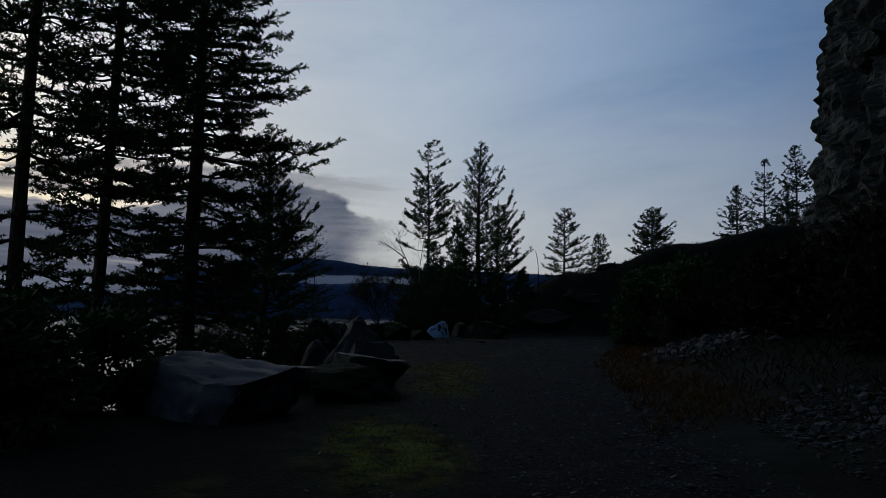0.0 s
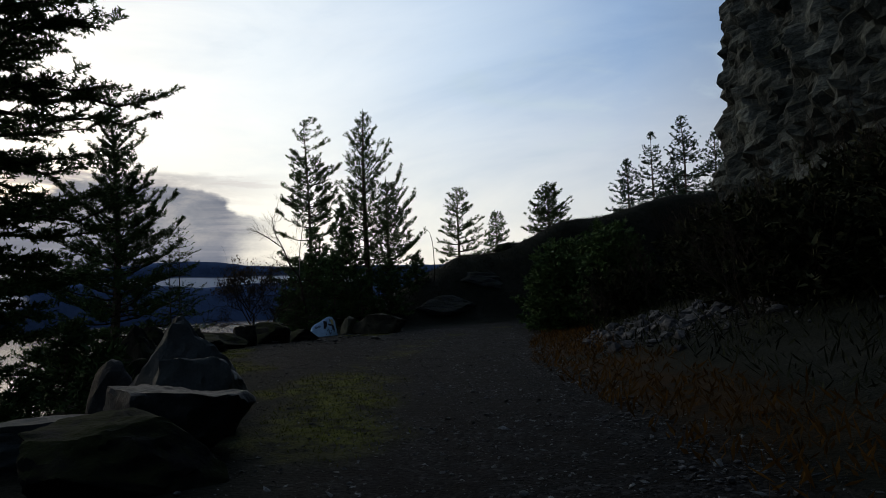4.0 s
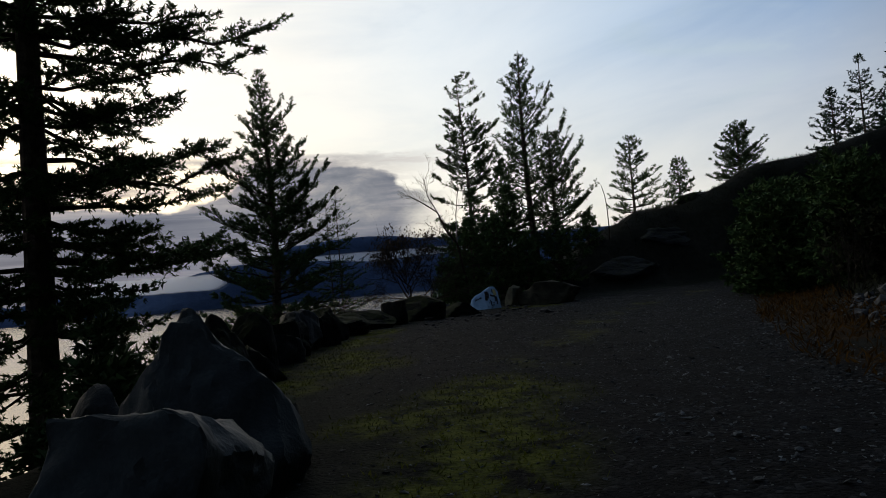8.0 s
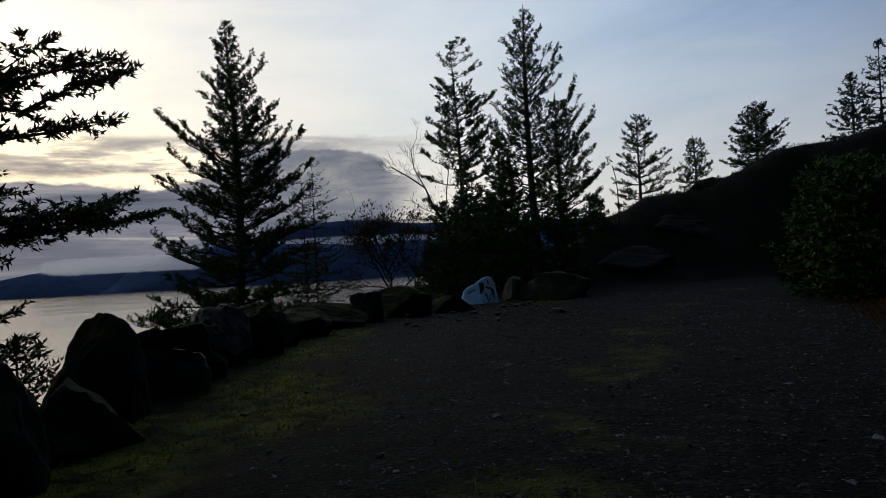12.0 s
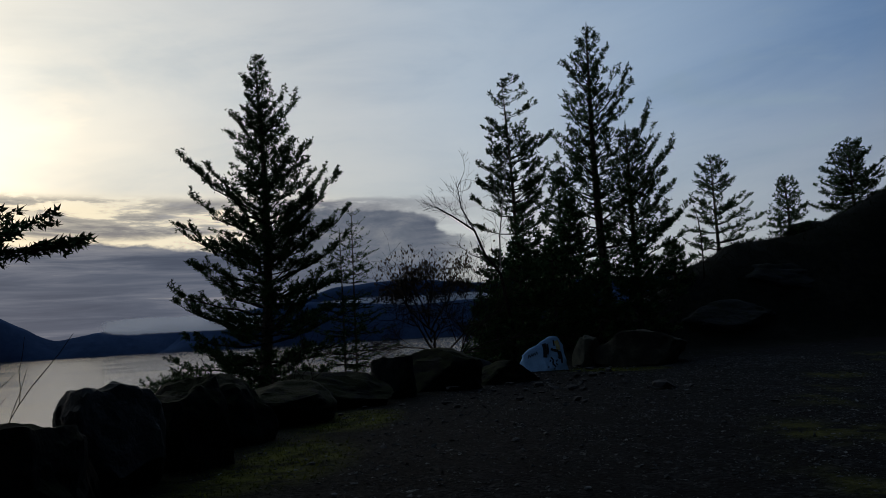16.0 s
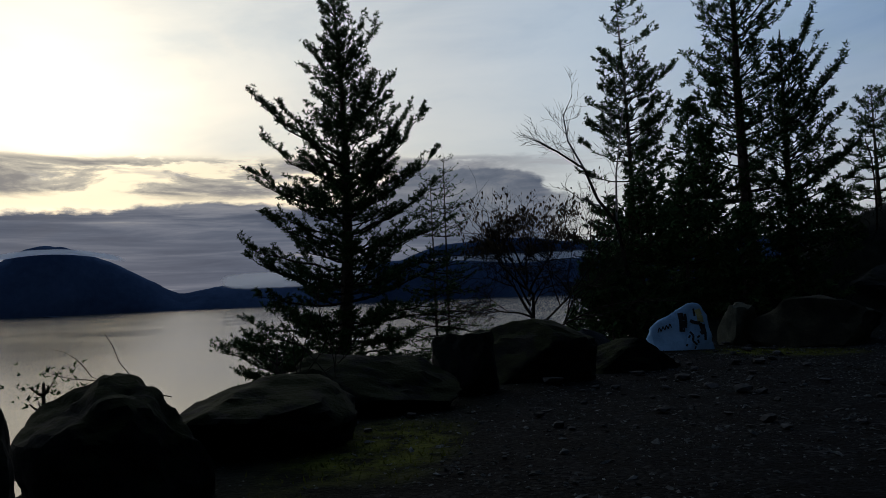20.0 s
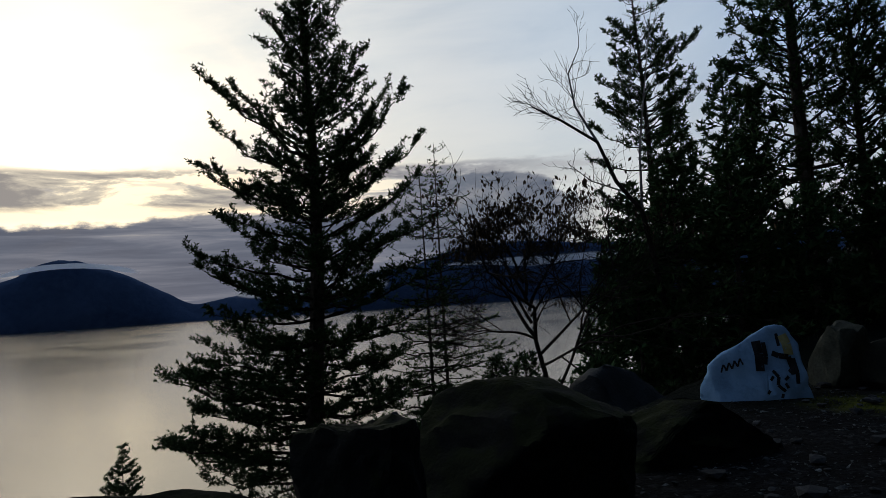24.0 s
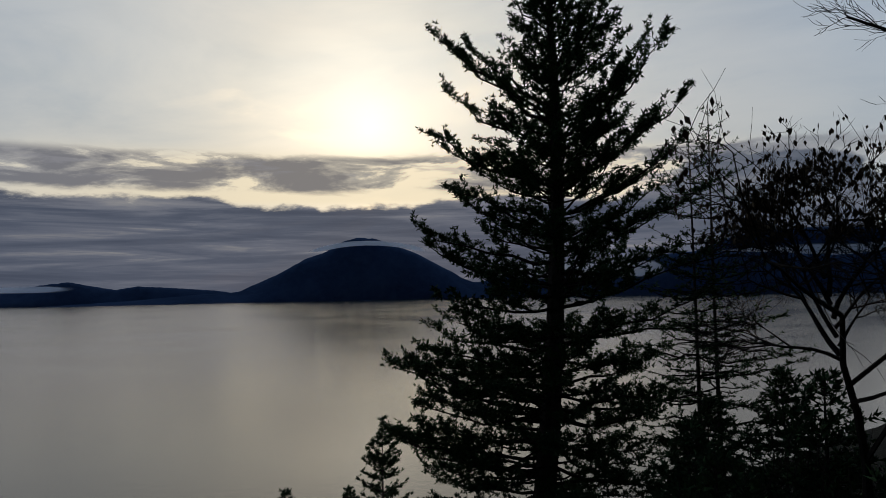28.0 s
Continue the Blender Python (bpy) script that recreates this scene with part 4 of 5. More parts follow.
conifer("fir_tree", "tall full fir with upswept boughs beyond the drop", -10.35, 15.5, 16.1, 0.78,
        [(16.1, 0.1, 0.1), (15, 0.5, 0.55), (13.9, 0.9, 0.8), (12.6, 1.1, 0.8), (11.5, 1.0, 1.1), (10.5, 1.2, 1.6), (9.0, 1.6, 2.2), (7.5, 2.0, 2.8), (5.5, 2.6, 3.5), (4.2, 3.0, 4.0),
         (2.5, 3.5, 4.4), (0.5, 4.0, 4.5), (-1.5, 4.4, 4.4), (-3.5, 4.6, 4.0), (-7, 3, 3)], 101, lean=(0.45, 0.0), whorls=56, per=6, clear=0.05, rise=(-8, 50), curl=0.2, dense=1.05, gaps=0.12, tuft=0.132, twig_step=0.105, brush=0.85,
        extra=[(-1.0, 188, 5.0, 4), (-1.6, 170, 4.8, 4), (-3.6, 205, 5.2, 4), (-3.2, 180, 5.0, 2), (-2.8, 160, 4.8, 2), (-4.0, 190, 4.8, 4)], base=-6.4,
        reach_to=[(7.3, (-13.5, 14.3, 10.7)), (7.6, (-13.2, 14.7, 10.2)), (6.3, (-12.6, 13.9, 8.3)), (5.1, (-13.6, 14.1, 7.1)), (5.4, (-13.8, 15.0, 6.9)), (3.8, (-13.3, 15.2, 5.2)), (2.7, (-13.4, 13.1, 3.8)),
                  (7.8, (-12.0, 14.0, 10.0)), (11.6, (-7.6, 15.0, 13.4)), (11.8, (-8.0, 15.8, 13.3)), (8.7, (-7.1, 15.0, 10.9)), (8.9, (-8.0, 15.9, 11.4)), (6.6, (-6.7, 16.7, 9.9)), (6.1, (-5.8, 15.9, 9.5)),
                  (4.9, (-5.5, 17.0, 8.0)), (4.2, (-5.7, 16.7, 6.3)), (3.3, (-6.0, 15.3, 4.8)), (11.0, (-11.2, 15.1, 13.0)), (10.3, (-10.9, 14.5, 11.7)), (12.5, (-8.4, 15.7, 14.0)),
                  (-2.2, (-14.1, 12.7, -0.6)), (-4.0, (-14.6, 13.4, -3.1)), (0.1, (-12.6, 14.0, 1.1)), (-2.4, (-13.5, 12.8, -0.5)), (-4.4, (-14.2, 13.3, -2.9)), (1.9, (-13.7, 14.1, 3.3)), (-1.8, (-15.0, 13.5, -0.8)), (-4.2, (-15.3, 14.0, -3.3))])
conifer("fir_tree", "tall fir with a bare top and tufted tip", 3.45, 26.6, 17.55, 0.45,
        [(17.9, 0.3, 0.3), (17.2, 0.35, 0.35), (14.2, 0.3, 0.3), (13.9, 0.9, 1.4), (12.5, 1.6, 2.0), (11, 2.0, 2.3), (9, 2.5, 2.7), (7, 3.4, 3.0), (4, 3.4, 3.3), (0, 2.8, 3.0)],
        102, whorls=36, per=5, clear=0.1, rise=(-2, 36), gaps=0.15, dense=1.05, tuft=0.145, twig_step=0.11, brush=0.72, bare_top=3.6,
        reach_to=[(17.1, (3.7, 26.3, 17.5)), (17.1, (4.5, 27.0, 17.7)), (17.3, (4.1, 26.2, 17.7)), (16.7, (3.5, 27.1, 17.3)), (16.6, (4.7, 26.5, 16.9)), (15.8, (2.7, 26.8, 16.6)), (15.8, (3.2, 26.9, 16.6)), (15.6, (2.9, 26.7, 16.0)), (15.9, (4.8, 26.3, 16.4)), (15.1, (5.5, 26.1, 15.7)), (15.0, (5.1, 26.0, 15.4)), (14.2, (2.3, 26.9, 15.0)), (13.9, (2.2, 26.6, 14.3)), (13.9, (2.8, 26.2, 14.2)), (14.0, (2.5, 27.1, 14.9)), (11.8, (6.5, 26.1, 13.7)), (11.6, (6.2, 26.3, 13.3)), (12.2, (5.8, 26.2, 13.5)), (10.7, (1.5, 26.8, 12.0)), (9.8, (1.5, 26.8, 10.7)), (9.6, (6.1, 26.5, 11.2)), (10.3, (5.4, 26.2, 11.5))])
conifer("fir_tree", "tall dense fir beyond the boulders", 6.55, 10.3, 14.0, 0.45,
        [(14.3, 0.05, 0.05), (13.2, 0.4, 0.4), (12, 0.75, 0.8), (10.8, 1.0, 1.1), (9.6, 0.7, 0.9), (9, 1.2, 1.3), (7, 1.9, 2.0), (5, 2.4, 2.4), (3, 2.4, 2.4), (0, 1.6, 1.6)],
        103, lean=(-0.2, -0.9), whorls=33, per=5, clear=0.16, rise=(4, 52), curl=0.18, dense=0.95, gaps=0.14, tuft=0.125, twig_step=0.12, brush=0.72,
        reach_to=[(9.8, (8.0, 9.7, 11.8)), (9.6, (8.1, 9.6, 11.2)), (10.1, (7.6, 9.8, 11.8)), (9.3, (7.9, 9.5, 10.3)), (9.4, (7.6, 9.6, 10.6)), (9.3, (5.4, 11.2, 10.9)), (9.6, (5.5, 11.1, 11.3)), (11.0, (5.4, 10.0, 12.3)), (11.4, (5.7, 9.8, 12.5)), (8.6, (5.4, 10.1, 9.4)), (8.2, (5.3, 10.8, 9.2)), (7.5, (4.8, 11.0, 9.5)), (7.1, (4.8, 9.9, 7.7)), (6.6, (4.7, 10.7, 7.5)), (11.8, (7.1, 9.5, 12.7))])
conifer("fir_tree", "dense fir standing close to a taller one", 7.75, 9.90, 9.7, 0.3,
        [(9.8, 0.1, 0.1), (8.6, 0.5, 0.7), (7.2, 0.9, 1.3), (5.6, 1.3, 1.9), (4, 1.6, 2.2), (2, 1.8, 2.2), (0, 1.0, 1.0)], 104, whorls=23, per=5, clear=0.08, rise=(8, 48), curl=0.18, dense=0.95, tuft=0.125,
        twig_step=0.11, brush=0.6, reach_to=[(7.9, (8.7, 9.7, 10.1)), (7.9, (8.6, 9.9, 9.8)), (7.4, (9.0, 10.3, 9.5)), (6.4, (9.4, 9.1, 8.4)), (6.5, (9.5, 9.9, 8.3)), (6.1, (9.3, 10.0, 7.5)), (5.4, (9.6, 10.0, 6.9)), (5.2, (9.0, 8.8, 6.5)), (4.3, (10.1, 9.2, 6.0)), (4.3, (10.1, 9.9, 6.0)), (4.1, (9.4, 9.3, 5.4)), (7.2, (9.1, 10.0, 8.9)), (6.5, (9.1, 9.6, 8.0))])
conifer("fir_tree", "slender fir with separate whorls on the hill flank", 17.6, 29.5, 12.2, 0.26,
        [(12.7, 0.1, 0.1), (11.5, 0.6, 0.7), (10, 1.2, 1.5), (8.5, 1.7, 2.4), (7.2, 2.0, 3.3), (5, 2.2, 3.4)], 105, whorls=13, per=6, clear=0.06, rise=(4, 38), curl=0.15, gaps=0.0, dense=1.0, tuft=0.13, twig_step=0.1, brush=0.5)
conifer("fir_tree", "small fir on the hill flank", 17.8, 18.65, 8.3, 0.14,
        [(8.8, 0.05, 0.05), (7.8, 0.5, 0.5), (6.8, 0.9, 0.9), (5.4, 1.2, 1.2)], 106, whorls=15, per=6, clear=0.05, rise=(4, 38), gaps=0.0, tuft=0.14)
conifer("fir_tree", "bushy fir on the hill crest", 25.9, 27.6, 11.8, 0.24,
        [(12.6, 0.1, 0.1), (11.5, 0.8, 0.9), (10.3, 1.4, 1.7), (9.2, 2.0, 2.3), (8, 2.3, 2.6)], 107, whorls=20, per=6, clear=0.04, rise=(4, 46))
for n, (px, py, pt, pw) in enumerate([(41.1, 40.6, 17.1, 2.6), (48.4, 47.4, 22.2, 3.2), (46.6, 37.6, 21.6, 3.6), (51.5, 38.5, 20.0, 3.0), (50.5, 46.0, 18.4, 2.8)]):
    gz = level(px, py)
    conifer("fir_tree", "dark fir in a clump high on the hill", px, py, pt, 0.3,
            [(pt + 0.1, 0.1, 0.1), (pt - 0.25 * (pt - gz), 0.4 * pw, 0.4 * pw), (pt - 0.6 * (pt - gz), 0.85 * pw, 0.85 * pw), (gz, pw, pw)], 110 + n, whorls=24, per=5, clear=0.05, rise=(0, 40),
            needle=HAZE_NEEDLE, tuft=0.24, twig_step=0.28, dense=0.8)
for px, py, pt, sd in ((-6.55, 24.1, 9.1, 121), (-7.3, 23.8, 7.9, 122)):
    conifer("thin_fir", "thin sparse fir on the slope below the edge", px, py, pt, 0.2,
            [(9.2, 0.2, 0.2), (8, 0.7, 0.8), (6.5, 1.0, 1.2), (4.5, 1.6, 1.8), (2, 2.2, 2.4), (-1, 3.2, 3.6), (-4, 3.4, 3.8), (-8, 3, 3)], sd, whorls=30, per=4, clear=0.05, rise=(-14, 24), dense=0.8, gaps=0.12, tuft=0.125, twig_step=0.2)

# firs close by on the drop side
conifer("fir_tree", "old fir with long drooping boughs close to the track", -7.15, -17.0, 21.0, 0.62,
        [(21, 0.2, 0.2), (17, 1.8, 1.8), (13, 2.6, 2.6), (10, 3.2, 3.2), (7, 3.6, 3.3), (4, 3.5, 3.0), (1, 3.0, 2.4), (-2, 2.4, 2.0)], 131, whorls=50, per=6, clear=0.05, rise=(-14, 14), dense=1.4, gaps=0.08, tuft=0.105, twig_step=0.12, flat=0.8,
        extra=[(9.0, 10, 3.6, 2), (10.2, 28, 3.8, 4)], reach_to=[(7.2, (-2.33, -14.1, 8.05)), (6.8, (-2.9, -15.0, 7.0)), (4.0, (-3.27, -15.64, 4.46)), (3.6, (-3.77, -15.2, 3.86)), (4.6, (-3.9, -14.6, 5.0)), (2.6, (-4.71, -10.95, 2.80)), (3.0, (-5.41, -10.55, 3.25))], sides=10)
conifer("fir_tree", "tall fir with thin hanging boughs beside the drop", -7.8, -23.4, 20.0, 0.36,
        [(20, 0.2, 0.2), (14, 2.0, 2.0), (9, 2.6, 2.6), (5, 2.6, 2.6), (1, 2.2, 2.2), (-2, 1.5, 1.5)], 132, lean=(0.5, 0.2), whorls=44, per=5, clear=0.08, rise=(-14, 14), dense=1.25, tuft=0.11, twig_step=0.14, flat=0.8)
conifer("fir_tree", "tall fir with thin hanging boughs beside the drop", -8.0, -27.0, 19.0, 0.34,
        [(19, 0.2, 0.2), (13, 2.0, 2.0), (8, 2.4, 2.4), (4, 2.4, 2.4), (0, 2.0, 2.0), (-2, 1.5, 1.5)], 133, lean=(0.6, 0.0), whorls=40, per=5, clear=0.08, rise=(-14, 14), dense=1.25, tuft=0.11, twig_step=0.14, flat=0.8)
for n, (px, py, tall, wide) in enumerate([(-5.2, -18.8, 1.2, 0.8), (-4.9, -21.2, 0.9, 0.7), (-6.4, -13.2, 2.4, 1.4), (-3.25, -22.9, 1.3, 0.45), (-2.3, -25.0, 0.75, 0.5)]):
    gz = level(px, py)
    conifer("young_fir", "young green fir on the slope behind the boulders", px, py, gz + tall, 0.08,
            [(gz + tall, 0.1, 0.1), (gz + tall * 0.5, wide * 0.6, wide * 0.6), (gz, wide, wide)], 140 + n, whorls=14, per=6, clear=0.02, rise=(-4, 30), tuft=0.13, needle=CEDAR, group="young firs")
for n, (px, py, top, wide) in enumerate([(-4.9, -34.4, 1.35, 1.1), (-5.6, -32.6, 1.3, 1.1), (-6.4, -30.6, 1.3, 1.1), (-4.5, -31.7, 1.15, 0.9), (-7.6, -31.6, 1.5, 1.2)]):
    gz = level(px, py)
    conifer("young_fir", "low dark young fir at the brink beside a pale boulder", px, py, top, 0.08,
            [(top, 0.25, 0.25), (gz + (top - gz) * 0.6, wide * 0.8, wide * 0.8), (gz, wide, wide)], 180 + n, whorls=16, per=7, clear=0.0, rise=(0, 36), tuft=0.13, dense=1.2, twig_step=0.12, group="young firs")
# firs down the slope, their tips over the water
for n, (px, py, pt, wide) in enumerate([(-34.7, 38.5, -7.8, 2.6), (-33.5, 33.0, -11.8, 2.0), (-38.5, 32.0, -12.2, 2.0)]):
    gz = min(level(px, py), pt - 7)
    conifer("fir_tree", "fir low on the slope, its tip against the water", px, py, pt, 0.22,
            [(pt, 0.1, 0.1), (pt - 2.0, 0.9, 1.0), (pt - 4.5, 2.0, 1.8), (pt - 8, wide, wide)], 150 + n, whorls=26, per=6, clear=0.05, rise=(0, 36), base=gz, tuft=0.2, dense=1.1)
# thicket under the tall firs
for n, (px, py, tall, wide) in enumerate([(1.7, 6.8, 3.6, 1.3), (2.7, 7.4, 5.4, 1.5), (3.9, 7.0, 4.4, 1.5), (4.9, 8.6, 5.6, 1.6), (5.6, 7.2, 3.0, 1.2), (3.2, 11.5, 7.5, 1.8), (7.4, 8.4, 3.4, 1.3),
                                          (2.0, 14.0, 7.0, 1.8), (5.2, 14.0, 8.0, 2.0), (10.2, 13.5, 1.8, 1.0), (-1.6, 12.5, 4.0, 1.4), (1.0, 10.0, 4.5, 1.3), (-3.4, 9.5, 3.4, 1.5), (-2.2, 5.4, 1.8, 1.3), (-4.8, 12.6, 4.6, 1.7), (0.6, 5.2, 1.7, 1.1), (-5.4, 17.5, 5.2, 1.9), (-3.0, 15.6, 5.0, 1.8)]):
    gz = level(px, py)
    conifer("young_fir", "dark young fir in the thicket under taller firs", px, py, gz + tall, 0.12,
            [(gz + tall, 0.1, 0.1), (gz + tall * 0.6, wide * 0.6, wide * 0.6), (gz, wide, wide)], 160 + n, whorls=int(10 + 2.4 * tall), per=6, clear=0.02, rise=(-4, 36), dense=1.05, tuft=0.17, group="thicket of young firs")


# ---- leafless and withered trees ----
def branching(start, way, length, radius, depth, r, spread=0.5, lift=0.15, kids=3, lines=None, tips=None, segs=5):
    """Grows one limb and its boughs."""
    pts, p, d = [np.array(start, float)], np.array(start, float), unit(np.array(way, float))
    for s in range(segs):
        d = unit(d + r.normal(size=3) * 0.13 + np.array([0, 0, lift * 0.3]))
        p = p + d * length / segs
        pts.append(p.copy())
    pts = np.array(pts)
    lines.append((pts, np.linspace(radius, radius * 0.45, len(pts))))
    if depth == 0:
        tips.append((pts[-1], d))
        return
    for c in range(kids + (1 if r.rand() < 0.5 else 0)):
        q = r.uniform(0.35, 1.0) if c else 1.0
        at = np.array([np.interp(q, np.linspace(0, 1, len(pts)), pts[:, a]) for a in range(3)])
        side = unit(np.cross(d, r.normal(size=3)))
        nd = unit(d * math.cos(spread) + side * math.sin(spread) * r.uniform(0.6, 1.3) + np.array([0, 0, lift]))
        branching(at, nd, length * r.uniform(0.5, 0.8), max(radius * 0.48, 0.005), depth - 1, r, spread, lift, kids, lines, tips, max(3, segs - 1))


def bare_tree(name, label, category, x, y, z, limbs, seed, bark, leaf=None, leaves=0, above=-99.0, depth=3, spread=0.5, lift=0.15, kids=3, leaf_size=0.13, group=""):
    r = np.random.RandomState(seed)
    root = thing(name, label, category, x, y, z, group=group)
    lines, tips = [], []
    for start, way, length, radius in limbs:
        branching(start, way, length, radius, depth, r, spread, lift, kids, lines, tips)
    for line in lines[:1]:
        part("stem", tubes([line], 7), bark, root)
    twigs = lines[1:] or lines[:0]
    crown_part = part("crown", tubes(twigs, 4), bark, root) if twigs else root
    if leaf:
        pos, wy = [], []
        for p, d in tips:
            if p[2] + z > above and r.rand() < 0.75:
                for n in range(leaves):
                    pos.append(p - d * r.uniform(0, 0.25) + r.normal(size=3) * 0.06)
                    wy.append(unit(np.array([r.normal() * 0.35, r.normal() * 0.35, -1.0])))
        pos, wy = np.array(pos), np.array(wy)
        ln = leaf_size * r.uniform(0.6, 1.3, len(pos))
        part("foliage", blades(pos, wy, ln, ln * 0.55, r), leaf, crown_part, "withered hanging leaves")
    return root


def maple():
    """Limbs that fan out from a short leaning trunk; the brink falls away under it."""
    foot = level(-0.45, 7.2) - 0.05
    up = 0.45 - foot
    limbs = [((0, 0, 0), (-0.1, 0.0, 1), up + 0.9, 0.09)]
    for dz, way, length, thick in ((0.1, (-0.75, 0.15, 0.85), 2.1, 0.05), (0.9, (0.28, -0.1, 1), 2.2, 0.045), (0.0, (-1.0, -0.2, 0.45), 1.7, 0.035), (1.2, (-0.35, 0.25, 1), 2.1, 0.045), (1.4, (0.02, 0.2, 1), 2.3, 0.045),
                                   (0.5, (-0.6, -0.3, 0.9), 2.0, 0.04), (0.7, (0.55, 0.2, 0.85), 1.6, 0.035), (0.3, (0.5, -0.3, 0.7), 1.5, 0.03), (1.8, (-0.2, -0.2, 1), 1.9, 0.04)):
        limbs.append(((-0.1 * (up + dz), 0, up + 0.75 * dz), way, 0.66 * length, thick))
    bare_tree("maple_tree", "small spreading maple with withered leaves on top", "tree", -0.45, 7.2, foot, limbs, 201, TWIG, DRY_LEAF, 2, 2.6, depth=4, spread=0.72, lift=-0.03, kids=4, leaf_size=0.12)


maple()


def birch():
    """Pale limbs that bend out over the brink, with fine hanging sprays."""
    r = np.random.RandomState(202)
    gz = level(2.35, 6.9)
    root = thing("birch_tree", "leafless pale-barked birch leaning out of the thicket", "tree", 2.35, 6.9, gz - 0.25)
    main = np.array([(0, 0, 0), (-0.1, -0.1, 1.6 - gz), (-0.42, -0.3, 3.5 - gz), (-0.95, -0.32, 4.25 - gz), (-1.3, -0.34, 5.2 - gz), (-2.1, -0.36, 5.8 - gz), (-2.75, -0.36, 6.2 - gz)])
    up = np.array([(-1.3, -0.34, 5.2 - gz), (-1.75, -0.3, 6.1 - gz), (-1.85, -0.3, 6.9 - gz), (-1.55, -0.32, 7.5 - gz)])
    low = np.array([(-0.8, -0.3, 4.0 - gz), (-1.5, -0.35, 4.3 - gz), (-2.0, -0.4, 4.75 - gz)])
    high = np.array([(-0.42, -0.3, 3.5 - gz), (-0.35, -0.1, 5.0 - gz), (-0.1, 0.0, 6.6 - gz), (0.1, 0.1, 7.9 - gz)])
    lines, tips = [], []
    part("stem", tubes([(main, np.linspace(0.075, 0.02, len(main)))], 7), TWIG, root)
    for pts, rad in ((up, 0.036), (low, 0.024), (high, 0.036)):
        lines.append((pts, np.linspace(rad, 0.008, len(pts))))
    for pts, count, reach in ((main[2:], 16, 0.85), (up, 12, 0.7), (low, 7, 0.5), (high, 16, 0.75)):
        for n in range(count):
            q = r.uniform(0.15, 1.0) * (len(pts) - 1)
            a = int(min(q, len(pts) - 2))
            at = pts[a] + (pts[a + 1] - pts[a]) * (q - a)
            d = unit(pts[a + 1] - pts[a] + r.normal(size=3) * 0.75 * np.linalg.norm(pts[a + 1] - pts[a]) + np.array([0, 0, 0.15]))
            branching(at, d, reach * r.uniform(0.5, 1.1), 0.009, 2, r, 0.55, 0.05, 2, lines, tips, 4)
    part("crown", tubes(lines, 4), BIRCH, root)


birch()
for n, (px, py, h) in enumerate([(-3.2, 8.5, 2.4), (-1.9, 7.6, 2.8), (-4.6, 10.5, 2.2)]):
    bare_tree("bare_shrub", "leafless dark shrub on the brink below the row", "shrub", px, py, level(px, py),
              [((0.1 * k, 0, 0), (0.4 * (k - 1.5), 0.1, 1), h * 0.55, 0.025) for k in range(4)], 210 + n, TWIG, depth=3, spread=0.55, kids=3, group="bare shrubs")
bare_tree("dead_snag", "thin grey dead snag among the firs", "tree", 11.4, 13.0, level(11.4, 13.0), [((0, 0, 0), (0.02, 0, 1), 3.4, 0.04)], 215, TWIG, depth=0)
for px, py, top, seed, ways in ((-2.24, -8.45, 1.16, 220, ((0.14, 0.95), (-0.3, 0.6), (0.5, 0.5), (-0.7, 0.45), (0.75, 0.3))), (-2.05, -7.95, 1.14, 221, ((0.02, 0.95), (-0.8, 0.2), (-0.6, 0.35))), (-3.38, -14.9, 0.95, 222, ((0.03, 0.9), (-0.16, 0.5), (0.2, 0.55)))):
    gz = min(level(px, py), 0.3)
    bare_tree("dry_stalk", "dry leafless stalks standing up behind the boulders", "plant", px, py, gz - 0.1, [((0, 0, (top - gz) * (0.0 if n == 0 else 0.45)), (dx, 0.1 * (n % 2), dz), (top - gz + 0.1) * (1.0 if n == 0 else 0.5), 0.007) for n, (dx, dz) in enumerate(ways)],
              seed, TWIG, depth=1, spread=0.5, lift=0.05, kids=3, group="dry stalks")

# shrubs on the inland side
for n, (px, py, tall, wide) in enumerate([(13.0, -5.2, 3.6, 1.7), (14.6, -3.0, 4.0, 1.9), (11.9, -8.2, 3.0, 1.4), (16.2, -0.4, 3.4, 1.9), (14.8, -7.2, 4.0, 1.9), (18.0, 0.4, 3.4, 1.9), (13.2, -10.4, 3.2, 1.5)]):
    gz = level(px, py)
    conifer("evergreen_shrub", "dense dark green evergreen shrub beside the track", px, py, gz + tall, 0.12,
            [(gz + tall, 0.3, 0.3), (gz + tall * 0.75, wide * 0.7, wide * 0.7), (gz + tall * 0.3, wide, wide), (gz, wide * 0.9, wide * 0.9)], 240 + n, whorls=26, per=7, clear=0.0, rise=(0, 40),
            dense=1.2, tuft=0.17, needle=CEDAR, group="evergreen shrubs")
for n, (px, py, h) in enumerate([(9.2, -24.5, 2.6), (10.6, -22.5, 3.0), (11.8, -25.5, 3.6), (9.8, -28.2, 2.6), (12.5, -20.5, 3.4), (13.6, -23.8, 4.0), (8.8, -30.5, 2.2), (13.2, -17.0, 3.4), (15.0, -20.0, 4.2),
                                 (11.5, -31.0, 3.4), (14.5, -28.0, 4.2), (15.5, -14.0, 4.0), (17.0, -10.0, 4.4), (13.0, -14.0, 2.8), (10.4, -14.6, 1.6)]):
    h *= 0.72
    bare_tree("bare_shrub", "leafless brown thicket shrub under the cliff", "shrub", px, py, level(px, py) - 0.05,
              [((0.12 * (k - 2), 0.1 * (k % 2), 0), (0.3 * (k - 2), 0.2 * ((k % 3) - 1), 1), h * r0, 0.028) for k, r0 in zip(range(5), (0.5, 0.6, 0.65, 0.55, 0.5))], 260 + n, TWIG, depth=3, spread=0.5, kids=3,
              group="bare shrubs under the cliff")

